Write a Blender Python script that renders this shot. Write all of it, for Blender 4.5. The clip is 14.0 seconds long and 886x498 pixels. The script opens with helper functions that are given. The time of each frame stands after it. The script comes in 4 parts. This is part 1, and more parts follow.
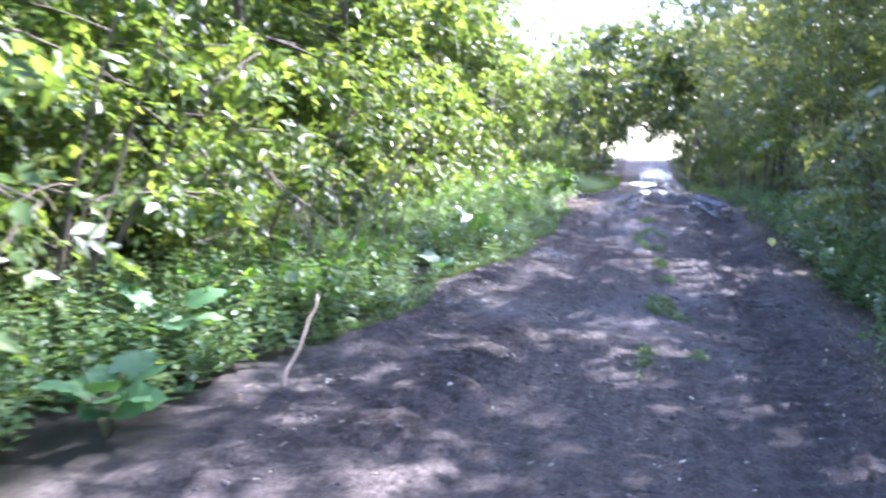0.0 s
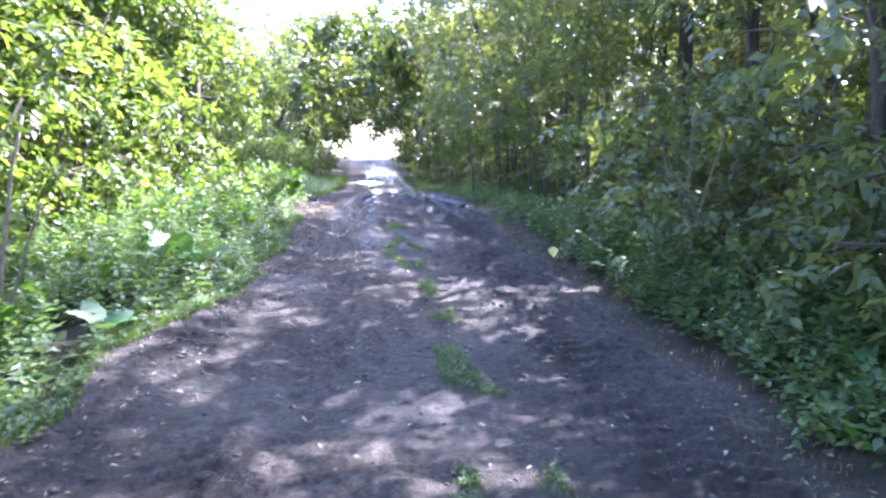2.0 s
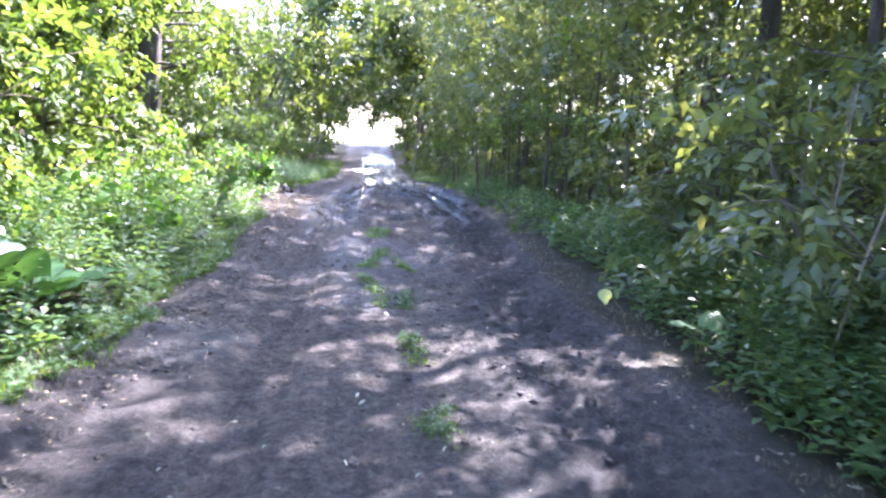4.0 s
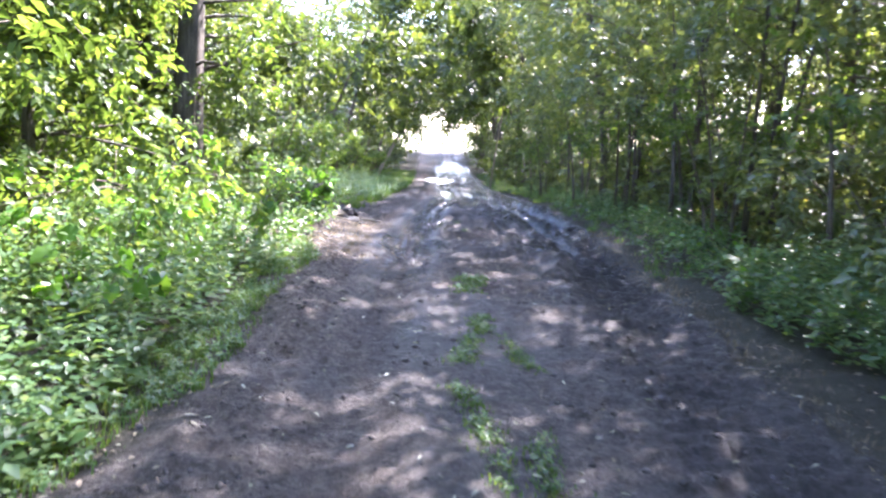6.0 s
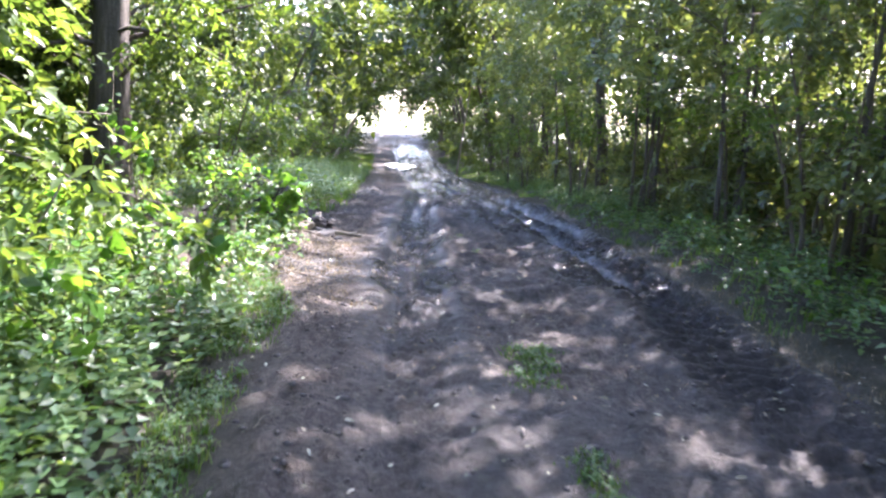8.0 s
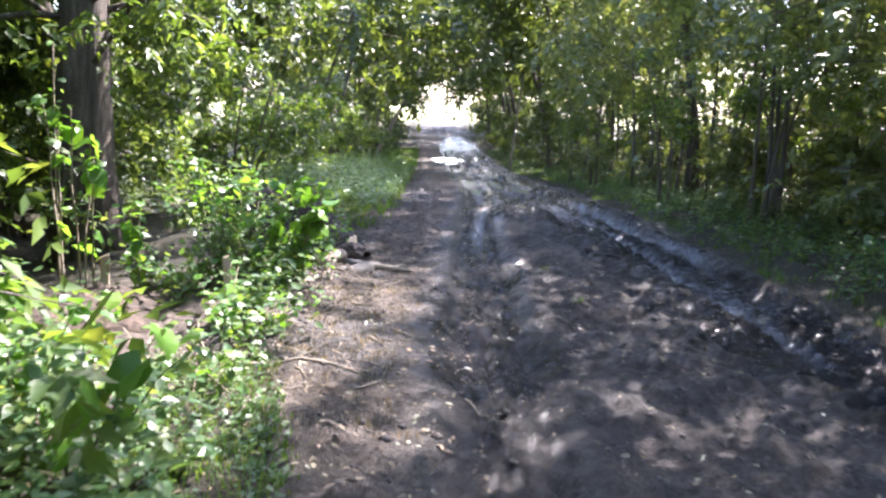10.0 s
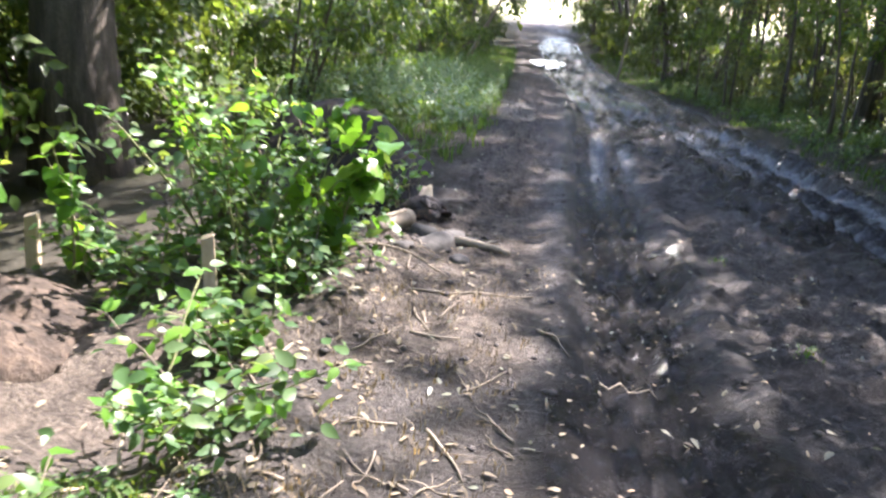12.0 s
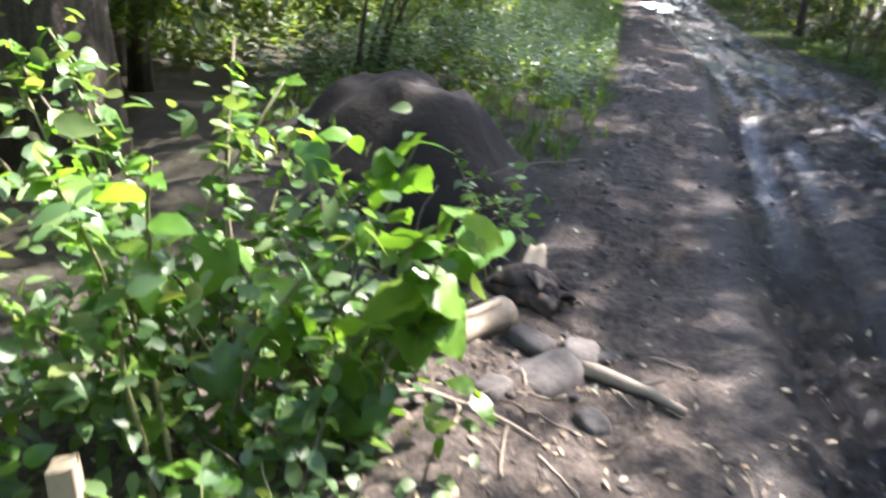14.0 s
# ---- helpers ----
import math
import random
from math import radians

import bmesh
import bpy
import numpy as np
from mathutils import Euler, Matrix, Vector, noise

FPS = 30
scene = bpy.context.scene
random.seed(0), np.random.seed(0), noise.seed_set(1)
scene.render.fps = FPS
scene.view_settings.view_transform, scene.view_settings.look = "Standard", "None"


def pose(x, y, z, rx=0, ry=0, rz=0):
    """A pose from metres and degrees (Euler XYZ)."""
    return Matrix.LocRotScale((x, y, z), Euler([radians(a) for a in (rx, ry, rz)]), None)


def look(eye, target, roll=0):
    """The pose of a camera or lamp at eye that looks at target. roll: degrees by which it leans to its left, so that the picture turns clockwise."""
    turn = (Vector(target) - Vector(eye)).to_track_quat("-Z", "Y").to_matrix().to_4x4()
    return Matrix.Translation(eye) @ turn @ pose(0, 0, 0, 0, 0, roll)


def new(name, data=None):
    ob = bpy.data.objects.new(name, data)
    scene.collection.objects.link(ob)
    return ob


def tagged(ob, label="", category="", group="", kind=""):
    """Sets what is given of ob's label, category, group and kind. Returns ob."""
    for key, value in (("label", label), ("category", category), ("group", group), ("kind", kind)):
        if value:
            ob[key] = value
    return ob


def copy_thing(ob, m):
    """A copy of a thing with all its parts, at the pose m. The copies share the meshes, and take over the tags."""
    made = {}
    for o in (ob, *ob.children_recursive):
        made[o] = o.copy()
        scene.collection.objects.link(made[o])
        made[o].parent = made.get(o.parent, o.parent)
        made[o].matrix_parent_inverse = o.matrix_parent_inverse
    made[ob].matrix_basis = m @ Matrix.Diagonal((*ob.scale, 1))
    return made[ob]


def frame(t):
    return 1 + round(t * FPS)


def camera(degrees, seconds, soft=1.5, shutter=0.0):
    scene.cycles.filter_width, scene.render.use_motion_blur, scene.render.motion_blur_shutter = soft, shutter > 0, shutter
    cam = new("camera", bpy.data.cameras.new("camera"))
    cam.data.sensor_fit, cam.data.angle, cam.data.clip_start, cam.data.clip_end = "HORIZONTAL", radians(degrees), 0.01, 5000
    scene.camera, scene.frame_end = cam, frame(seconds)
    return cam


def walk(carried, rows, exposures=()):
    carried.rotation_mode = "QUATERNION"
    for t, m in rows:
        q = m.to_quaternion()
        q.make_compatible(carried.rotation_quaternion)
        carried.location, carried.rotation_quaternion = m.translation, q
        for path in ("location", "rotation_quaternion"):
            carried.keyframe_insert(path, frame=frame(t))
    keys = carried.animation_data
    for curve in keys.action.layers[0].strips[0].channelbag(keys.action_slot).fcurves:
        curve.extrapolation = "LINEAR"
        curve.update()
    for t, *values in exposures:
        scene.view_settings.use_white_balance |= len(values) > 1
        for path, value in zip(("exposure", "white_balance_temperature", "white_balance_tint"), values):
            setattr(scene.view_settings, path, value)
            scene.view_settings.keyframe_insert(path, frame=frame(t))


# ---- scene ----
cam = camera(61.0, 14.0, 2.3, 0.4)
PATH = [
    (0, (-0.041, -0.055, 1.566), (-0.537, 1.86, 1.266), 1.7),
    (0.5, (-0.107, 0.753, 1.497), (-0.37, 2.701, 1.128), 0.6),
    (1, (-0.262, 1.392, 1.488), (-0.29, 3.367, 1.172), 1.2),
    (1.5, (-0.323, 1.964, 1.461), (-0.189, 3.942, 1.201), 1.8),
    (2, (-0.387, 2.61, 1.449), (-0.171, 4.578, 1.168), 1.4),
    (2.5, (-0.372, 3.173, 1.478), (-0.119, 5.131, 1.159), 1.0),
    (3, (-0.235, 3.874, 1.445), (0.019, 5.834, 1.137), 1.6),
    (3.2, (-0.201, 4.157, 1.415), (0.067, 6.122, 1.154), 3.1),
    (5.3, (-0.034, 7.302, 1.373), (0.111, 9.254, 0.965), 3.7),
    (5.5, (-0.122, 7.597, 1.356), (-0.017, 9.562, 1.0), 4.1),
    (6, (-0.237, 8.299, 1.381), (-0.202, 10.275, 1.079), 3.0),
    (6.5, (-0.39, 8.918, 1.389), (-0.429, 10.897, 1.1), 3.1),
    (7, (-0.537, 9.528, 1.448), (-0.41, 11.499, 1.132), 3.9),
    (7.5, (-0.64, 10.145, 1.451), (-0.456, 12.105, 1.098), 3.6),
    (8, (-0.8, 10.831, 1.47), (-0.632, 12.793, 1.123), 3.3),
    (8.5, (-0.813, 11.453, 1.48), (-0.666, 13.425, 1.186), 2.1),
    (8.7, (-0.841, 11.702, 1.457), (-0.729, 13.674, 1.137), 1.7),
    (10.8, (-0.979, 14.446, 1.414), (-1.021, 16.399, 0.985), 4.0),
    (11, (-1.012, 14.688, 1.376), (-1.14, 16.629, 0.911), 4.1),
    (11.5, (-1.075, 15.2, 1.398), (-1.268, 17.124, 0.885), 4.6),
    (12, (-1.077, 15.764, 1.365), (-1.23, 17.652, 0.724), 4.7),
    (12.5, (-1.175, 16.226, 1.369), (-1.262, 18.06, 0.575), 5.5),
    (13, (-1.164, 16.759, 1.362), (-1.134, 18.62, 0.631), 6.3),
    (13.5, (-1.288, 17.276, 1.313), (-1.397, 19.108, 0.52), 7.0),
    (14, (-1.471, 17.742, 1.343), (-1.8, 19.537, 0.526), 7.1),
]
walk_exposure = [(0.0, 3.38, 5330, 36.0), (3.0, 3.68, 5480, 35.0), (5.5, 3.6, 5720, 31.0), (8.5, 3.26, 5900, 29.0), (11.0, 2.9, 6150, 25.0), (14.0, 3.0, 6300, 23.0)]
walk(cam, [(t, look(eye, target, roll)) for t, eye, target, roll in PATH], walk_exposure)

# ---------------------------------------------------------------- daylight
SUN_EL, SUN_AZ = radians(52), radians(42)
SUN_DIR = Vector((math.sin(SUN_AZ) * math.cos(SUN_EL), math.cos(SUN_AZ) * math.cos(SUN_EL), math.sin(SUN_EL)))
world = bpy.data.worlds.new("sky")
scene.world = world
world.use_nodes = True
wn = world.node_tree
sky = wn.nodes.new("ShaderNodeTexSky")
sky.sky_type, sky.sun_disc = "NISHITA", False
sky.sun_elevation, sky.sun_rotation = SUN_EL, SUN_AZ
sky.air_density, sky.dust_density = 1.0, 1.5
wn.links.new(sky.outputs[0], wn.nodes["Background"].inputs[0])
wn.nodes["Background"].inputs[1].default_value = 0.15
sun_data = bpy.data.lights.new("sun", "SUN")
sun_data.energy, sun_data.angle, sun_data.color = 5.0, radians(0.55), (1.0, 0.94, 0.82)
sun = new("sun", sun_data)
sun.matrix_world = look(SUN_DIR * 60, (0, 0, 0))


# ---------------------------------------------------------------- materials
def base_material(name):
    mat = bpy.data.materials.new(name)
    mat.use_nodes = True
    nt = mat.node_tree
    return mat, nt, nt.nodes["Principled BSDF"], nt.nodes["Material Output"]


def node(nt, kind, **props):
    n = nt.nodes.new(kind)
    for k, v in props.items():
        n.inputs[k].default_value = v
    return n


def ramp(nt, fac, stops):
    r = nt.nodes.new("ShaderNodeValToRGB")
    while len(r.color_ramp.elements) < len(stops):
        r.color_ramp.elements.new(0.5)
    for e, (p, c) in zip(r.color_ramp.elements, stops):
        e.position, e.color = p, (*c, 1)
    nt.links.new(fac, r.inputs[0])
    return r.outputs[0]


def noise_tex(nt, scale, detail=6.0, rough=0.6, stretch=None, distort=0.0):
    tc = nt.nodes.new("ShaderNodeTexCoord")
    n = node(nt, "ShaderNodeTexNoise", Scale=scale, Detail=detail, Roughness=rough, Distortion=distort)
    if stretch:
        mp = nt.nodes.new("ShaderNodeMapping")
        mp.inputs["Scale"].default_value = stretch
        nt.links.new(tc.outputs["Object"], mp.inputs[0])
        nt.links.new(mp.outputs[0], n.inputs["Vector"])
    else:
        nt.links.new(tc.outputs["Object"], n.inputs["Vector"])
    return n.outputs[0]


def mix_colour(nt, fac, a, b, mode="MIX"):
    m = nt.nodes.new("ShaderNodeMix")
    m.data_type, m.blend_type = "RGBA", mode
    for sock, v in ((m.inputs[0], fac), (m.inputs[6], a), (m.inputs[7], b)):
        if isinstance(v, (int, float)):
            sock.default_value = v
        elif isinstance(v, tuple):
            sock.default_value = (*v, 1)
        else:
            nt.links.new(v, sock)
    return m.outputs[2]


def maths(nt, op, a, b=0.0):
    m = nt.nodes.new("ShaderNodeMath")
    m.operation = op
    m.use_clamp = op in ("MULTIPLY", "ADD", "SUBTRACT")
    for sock, v in zip(m.inputs, (a, b)):
        if isinstance(v, (int, float)):
            sock.default_value = v
        else:
            nt.links.new(v, sock)
    return m.outputs[0]


def bump(nt, height, bsdf, strength, distance):
    b = node(nt, "ShaderNodeBump", Strength=strength, Distance=distance)
    nt.links.new(height, b.inputs["Height"])
    nt.links.new(b.outputs[0], bsdf.inputs["Normal"])


def leaf_material(name, dark, mid, light, through_light=0.42, gloss=0.42, per_object=False):
    """Thin leaf: two-sided, lets light through; colour varies from leaf to leaf."""
    mat, nt, bsdf, out = base_material(name)
    if per_object:
        rnd = nt.nodes.new("ShaderNodeObjectInfo").outputs["Random"]
    else:
        rnd = nt.nodes.new("ShaderNodeNewGeometry").outputs["Random Per Island"]
    col = ramp(nt, rnd, [(0.0, dark), (0.5, mid), (0.93, light), (1.0, (light[0] * 1.3, light[1] * 1.1, light[2]))])
    spots = noise_tex(nt, 38.0, 3.0)
    col = mix_colour(nt, maths(nt, "MULTIPLY", spots, 0.5), col, (0.5, 0.6, 0.45), "MULTIPLY")
    nt.links.new(col, bsdf.inputs["Base Color"])
    bsdf.inputs["Roughness"].default_value = gloss
    bump(nt, noise_tex(nt, 60.0, 2.0), bsdf, 0.25, 0.004)
    tr = nt.nodes.new("ShaderNodeBsdfTranslucent")
    warm = mix_colour(nt, 1.0, col, (2.05, 1.85, 0.72), "MULTIPLY")
    nt.links.new(warm, tr.inputs[0])
    mix = nt.nodes.new("ShaderNodeMixShader")
    mix.inputs[0].default_value = through_light
    nt.links.new(bsdf.outputs[0], mix.inputs[1])
    nt.links.new(tr.outputs[0], mix.inputs[2])
    nt.links.new(mix.outputs[0], out.inputs[0])
    return mat


def grain_material(name, stops, scale=8.0, stretch=(1, 1, 0.15), rough=0.85, relief=0.6, depth=0.01, fine=40.0):
    mat, nt, bsdf, out = base_material(name)
    big = noise_tex(nt, scale, 8.0, 0.65, stretch)
    small = noise_tex(nt, fine, 4.0, 0.7)
    both = maths(nt, "ADD", maths(nt, "MULTIPLY", big, 0.7), maths(nt, "MULTIPLY", small, 0.3))
    nt.links.new(ramp(nt, both, stops), bsdf.inputs["Base Color"])
    bsdf.inputs["Roughness"].default_value = rough
    bump(nt, both, bsdf, relief, depth)
    return mat


M_LEFT = leaf_material("leaf_tree_light", (0.045, 0.08, 0.022), (0.08, 0.14, 0.035), (0.13, 0.19, 0.05), 0.48)
M_RIGHT = leaf_material("leaf_tree_deep", (0.092, 0.128, 0.062), (0.125, 0.165, 0.075), (0.16, 0.195, 0.08), 0.42, 0.4)
M_FAR = leaf_material("leaf_tree_far", (0.045, 0.07, 0.024), (0.07, 0.1, 0.032), (0.095, 0.14, 0.04))
M_HERB = leaf_material("leaf_herb", (0.06, 0.125, 0.05), (0.085, 0.16, 0.065), (0.125, 0.19, 0.07))
M_BUSH = leaf_material("leaf_bramble", (0.05, 0.13, 0.02), (0.085, 0.2, 0.03), (0.14, 0.27, 0.045), 0.5, 0.36, True)
M_BURDOCK = leaf_material("leaf_burdock", (0.05, 0.13, 0.05), (0.07, 0.17, 0.06), (0.1, 0.2, 0.07), 0.2, 0.5, True)
M_GRASS = leaf_material("grass_blade", (0.05, 0.11, 0.02), (0.07, 0.15, 0.025), (0.13, 0.18, 0.05), 0.4, 0.5)
M_DRY = leaf_material("dry_litter", (0.07, 0.05, 0.033), (0.15, 0.115, 0.078), (0.32, 0.26, 0.18), 0.15, 0.7)
M_FALLEN = leaf_material("fallen_leaf", (0.08, 0.08, 0.045), (0.18, 0.175, 0.12), (0.42, 0.42, 0.34), 0.15, 0.5)
M_YELLOW = leaf_material("yellowing_leaf", (0.4, 0.46, 0.16), (0.45, 0.5, 0.19), (0.5, 0.54, 0.22), 0.35, 0.5, True)
M_BARK = grain_material("bark_dark", [(0.3, (0.02, 0.016, 0.013)), (0.5, (0.085, 0.072, 0.058)), (0.7, (0.2, 0.172, 0.14))], 14.0, (1, 1, 0.12), 0.9, 1.0, 0.03)
M_STEM = grain_material("bark_stem", [(0.3, (0.05, 0.042, 0.03)), (0.7, (0.16, 0.13, 0.09))], 20.0, (1, 1, 0.2))
M_GREENSTEM = grain_material("green_stem", [(0.3, (0.08, 0.1, 0.035)), (0.7, (0.2, 0.2, 0.09))], 20.0, (1, 1, 0.2), 0.6)
M_TWIG = grain_material("dead_wood", [(0.3, (0.1, 0.08, 0.06)), (0.7, (0.32, 0.27, 0.2))], 25.0, (0.3, 0.3, 0.3), 0.85)
M_CUT = grain_material("cut_wood", [(0.3, (0.28, 0.22, 0.15)), (0.7, (0.48, 0.41, 0.3))], 18.0, (1, 1, 0.15), 0.8, 0.3)
M_STONE = grain_material("field_stone", [(0.35, (0.03, 0.027, 0.024)), (0.65, (0.1, 0.092, 0.083))], 9.0, (1, 1, 1), 0.85)
M_DARKSOIL = grain_material("spoil_soil", [(0.25, (0.009, 0.0075, 0.0065)), (0.55, (0.02, 0.017, 0.014)), (0.8, (0.035, 0.03, 0.026))], 5.0, (1, 1, 1), 0.95, 0.8, 0.03, 22.0)
M_BROWNSOIL = grain_material("dry_soil", [(0.4, (0.02, 0.014, 0.01)), (0.5, (0.046, 0.033, 0.024)), (0.62, (0.095, 0.068, 0.049))], 11.0, (1, 1, 1), 0.95, 1.0, 0.05, 24.0)
M_CLOD = grain_material("earth_clod", [(0.3, (0.03, 0.026, 0.024)), (0.7, (0.1, 0.088, 0.08))], 9.0, (1, 1, 1), 0.95)
M_RUST = grain_material("rusted_scrap", [(0.35, (0.012, 0.01, 0.009)), (0.55, (0.04, 0.028, 0.022)), (0.68, (0.2, 0.09, 0.045))], 16.0, (1, 1, 1), 0.7)


def ground_material():
    mat, nt, bsdf, out = base_material("track_mud")

    def mask(name):
        a = nt.nodes.new("ShaderNodeAttribute")
        a.attribute_name = name
        return a.outputs["Fac"]

    big = noise_tex(nt, 0.9, 5.0, 0.6)
    mid = noise_tex(nt, 7.0, 8.0, 0.7)
    fine = noise_tex(nt, 55.0, 6.0, 0.75)
    grit = noise_tex(nt, 190.0, 3.0, 0.7)
    crumb = noise_tex(nt, 21.0, 7.0, 0.75, None, 0.6)
    lump = maths(nt, "ADD", maths(nt, "MULTIPLY", maths(nt, "ADD", maths(nt, "MULTIPLY", mid, 0.5), maths(nt, "MULTIPLY", crumb, 0.5)), 0.6), maths(nt, "MULTIPLY", fine, 0.4))
    mud = ramp(nt, lump, [(0.36, (0.032, 0.028, 0.025)), (0.5, (0.1, 0.087, 0.079)), (0.64, (0.185, 0.163, 0.148))])
    dry = ramp(nt, lump, [(0.36, (0.055, 0.044, 0.036)), (0.5, (0.14, 0.113, 0.092)), (0.64, (0.25, 0.205, 0.165))])
    col = mix_colour(nt, maths(nt, "MULTIPLY", mask("dry"), maths(nt, "ADD", 0.45, big)), mud, dry)
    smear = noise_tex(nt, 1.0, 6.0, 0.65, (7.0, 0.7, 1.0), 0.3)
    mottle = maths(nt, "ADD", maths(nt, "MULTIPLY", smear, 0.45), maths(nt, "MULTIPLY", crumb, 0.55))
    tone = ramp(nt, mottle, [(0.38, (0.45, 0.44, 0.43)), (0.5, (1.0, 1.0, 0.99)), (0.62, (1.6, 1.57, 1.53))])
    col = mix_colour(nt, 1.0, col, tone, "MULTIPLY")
    wetcol = ramp(nt, lump, [(0.4, (0.015, 0.014, 0.0145)), (0.52, (0.038, 0.036, 0.038)), (0.64, (0.085, 0.083, 0.088))])
    wet = maths(nt, "MULTIPLY", mask("wet"), maths(nt, "ADD", 0.5, mid))
    col = mix_colour(nt, wet, col, wetcol)
    silt_sheen = maths(nt, "MULTIPLY", mask("silt_sheen"), 1.0)
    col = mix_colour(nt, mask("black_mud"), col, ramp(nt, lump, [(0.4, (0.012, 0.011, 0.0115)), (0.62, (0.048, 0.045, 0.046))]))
    # Wet silt; pale blue-grey puts the mirrored sky into its colour.
    silt_sheen_col = ramp(nt, lump, [(0.42, (0.1, 0.108, 0.117)), (0.58, (0.23, 0.243, 0.257))])
    col = mix_colour(nt, silt_sheen, col, silt_sheen_col)
    mould = ramp(nt, lump, [(0.3, (0.02, 0.018, 0.01)), (0.55, (0.05, 0.048, 0.022)), (0.75, (0.1, 0.1, 0.04))])
    col = mix_colour(nt, mask("verge"), col, mould)
    # Dark dug soil, with the hollow's own shade put into its colour.
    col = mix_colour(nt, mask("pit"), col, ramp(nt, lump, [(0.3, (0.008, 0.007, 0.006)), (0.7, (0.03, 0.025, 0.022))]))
    field = ramp(nt, big, [(0.3, (0.32, 0.33, 0.15)), (0.7, (0.5, 0.48, 0.28))])
    col = mix_colour(nt, mask("field"), col, field)
    speck = maths(nt, "GREATER_THAN", grit, 0.66)
    col = mix_colour(nt, maths(nt, "MULTIPLY", speck, 0.55), col, (0.3, 0.27, 0.22))
    nt.links.new(col, bsdf.inputs["Base Color"])
    rough = maths(nt, "SUBTRACT", 0.95, maths(nt, "MULTIPLY", wet, maths(nt, "ADD", 0.6, maths(nt, "MULTIPLY", fine, 0.25))))
    nt.links.new(rough, bsdf.inputs["Roughness"])
    h = maths(nt, "ADD", maths(nt, "MULTIPLY", maths(nt, "ADD", maths(nt, "MULTIPLY", lump, 0.5), maths(nt, "MULTIPLY", crumb, 0.5)), 0.88), maths(nt, "MULTIPLY", grit, 0.12))
    h = maths(nt, "MULTIPLY", h, maths(nt, "SUBTRACT", 1.0, maths(nt, "MULTIPLY", silt_sheen, 0.85)))
    bump(nt, h, bsdf, 1.0, 0.22)
    return mat


M_GROUND = ground_material()
M_WATER, w_nt, w_bsdf, w_out = base_material("puddle_water")
# Muddy water whose grey base also stands for mirrored sky.
w_bsdf.inputs["Base Color"].default_value = (0.17, 0.185, 0.19, 1)
w_bsdf.inputs["Roughness"].default_value = 0.1
w_bsdf.inputs["IOR"].default_value = 1.33
bump(w_nt, noise_tex(w_nt, 5.0, 2.0), w_bsdf, 0.08, 0.01)


# ---------------------------------------------------------------- builders
def mesh_from(name, verts, faces, material, smooth=False):
    """verts (n, 3); faces (m, k) with k 3 or 4."""
    verts, faces = np.asarray(verts, np.float32), np.asarray(faces, np.int32)
    k = faces.shape[1]
    me = bpy.data.meshes.new(name)
    me.vertices.add(len(verts))
    me.vertices.foreach_set("co", verts.ravel())
    me.loops.add(faces.size)
    me.loops.foreach_set("vertex_index", faces.ravel())
    me.polygons.add(len(faces))
    me.polygons.foreach_set("loop_start", np.arange(0, faces.size, k, dtype=np.int32))
    me.polygons.foreach_set("loop_total", np.full(len(faces), k, np.int32))
    if smooth:
        me.polygons.foreach_set("use_smooth", np.ones(len(faces), bool))
    me.update(calc_edges=True)
    me.materials.append(material)
    return me


def part(name, me, parent, label=""):
    ob = new(name, me)
    ob.parent = parent
    return tagged(ob, label)


def thing(name, label, category, group="", kind="", at=(0, 0, 0)):
    root = new(name)
    root.empty_display_size = 0.1
    root.location = at
    return tagged(root, label, category, group, kind)


def unit(v):
    return v / np.maximum(np.linalg.norm(v, axis=-1, keepdims=True), 1e-6)


def leaf_arrays(p, d, n, length, width, fine=False):
    """Leaves at p that point along d with faces towards n; folded along the midrib."""
    p, d = np.asarray(p, float), unit(np.asarray(d, float))
    s = unit(np.cross(d, n))
    n = unit(np.cross(s, d))
    L, W = np.reshape(length, (-1, 1)) * np.ones((len(p), 1)), np.reshape(width, (-1, 1)) * np.ones((len(p), 1))
    if not fine:
        a = p + d * L * 0.42
        v = np.stack([p, a + s * W / 2 + n * W * 0.14, p + d * L - n * L * 0.08, a - s * W / 2 + n * W * 0.14], 1)
        f = np.array([[0, 1, 2], [0, 2, 3]])
    else:
        droop = lambda u: -n * L * 0.22 * u * u
        row = lambda u, w, lift: (p + d * L * u + droop(u), p + d * L * u + s * W * w + n * W * lift + droop(u), p + d * L * u - s * W * w + n * W * lift + droop(u))
        m1, a1, b1 = row(0.14, 0.36, 0.06)
        m2, a2, b2 = row(0.42, 0.5, 0.1)
        m3, a3, b3 = row(0.74, 0.28, 0.06)
        v = np.stack([p, m1, a1, b1, m2, a2, b2, m3, a3, b3, p + d * L + droop(1.0)], 1)
        f = np.array([[0, 2, 1], [0, 1, 3], [1, 2, 5], [1, 5, 4], [1, 4, 6], [1, 6, 3], [4, 5, 8], [4, 8, 7], [4, 7, 9], [4, 9, 6], [7, 8, 10], [7, 10, 9]])
    k = v.shape[1]
    faces = (f[None] + (np.arange(len(p)) * k)[:, None, None]).reshape(-1, 3)
    return v.reshape(-1, 3), faces


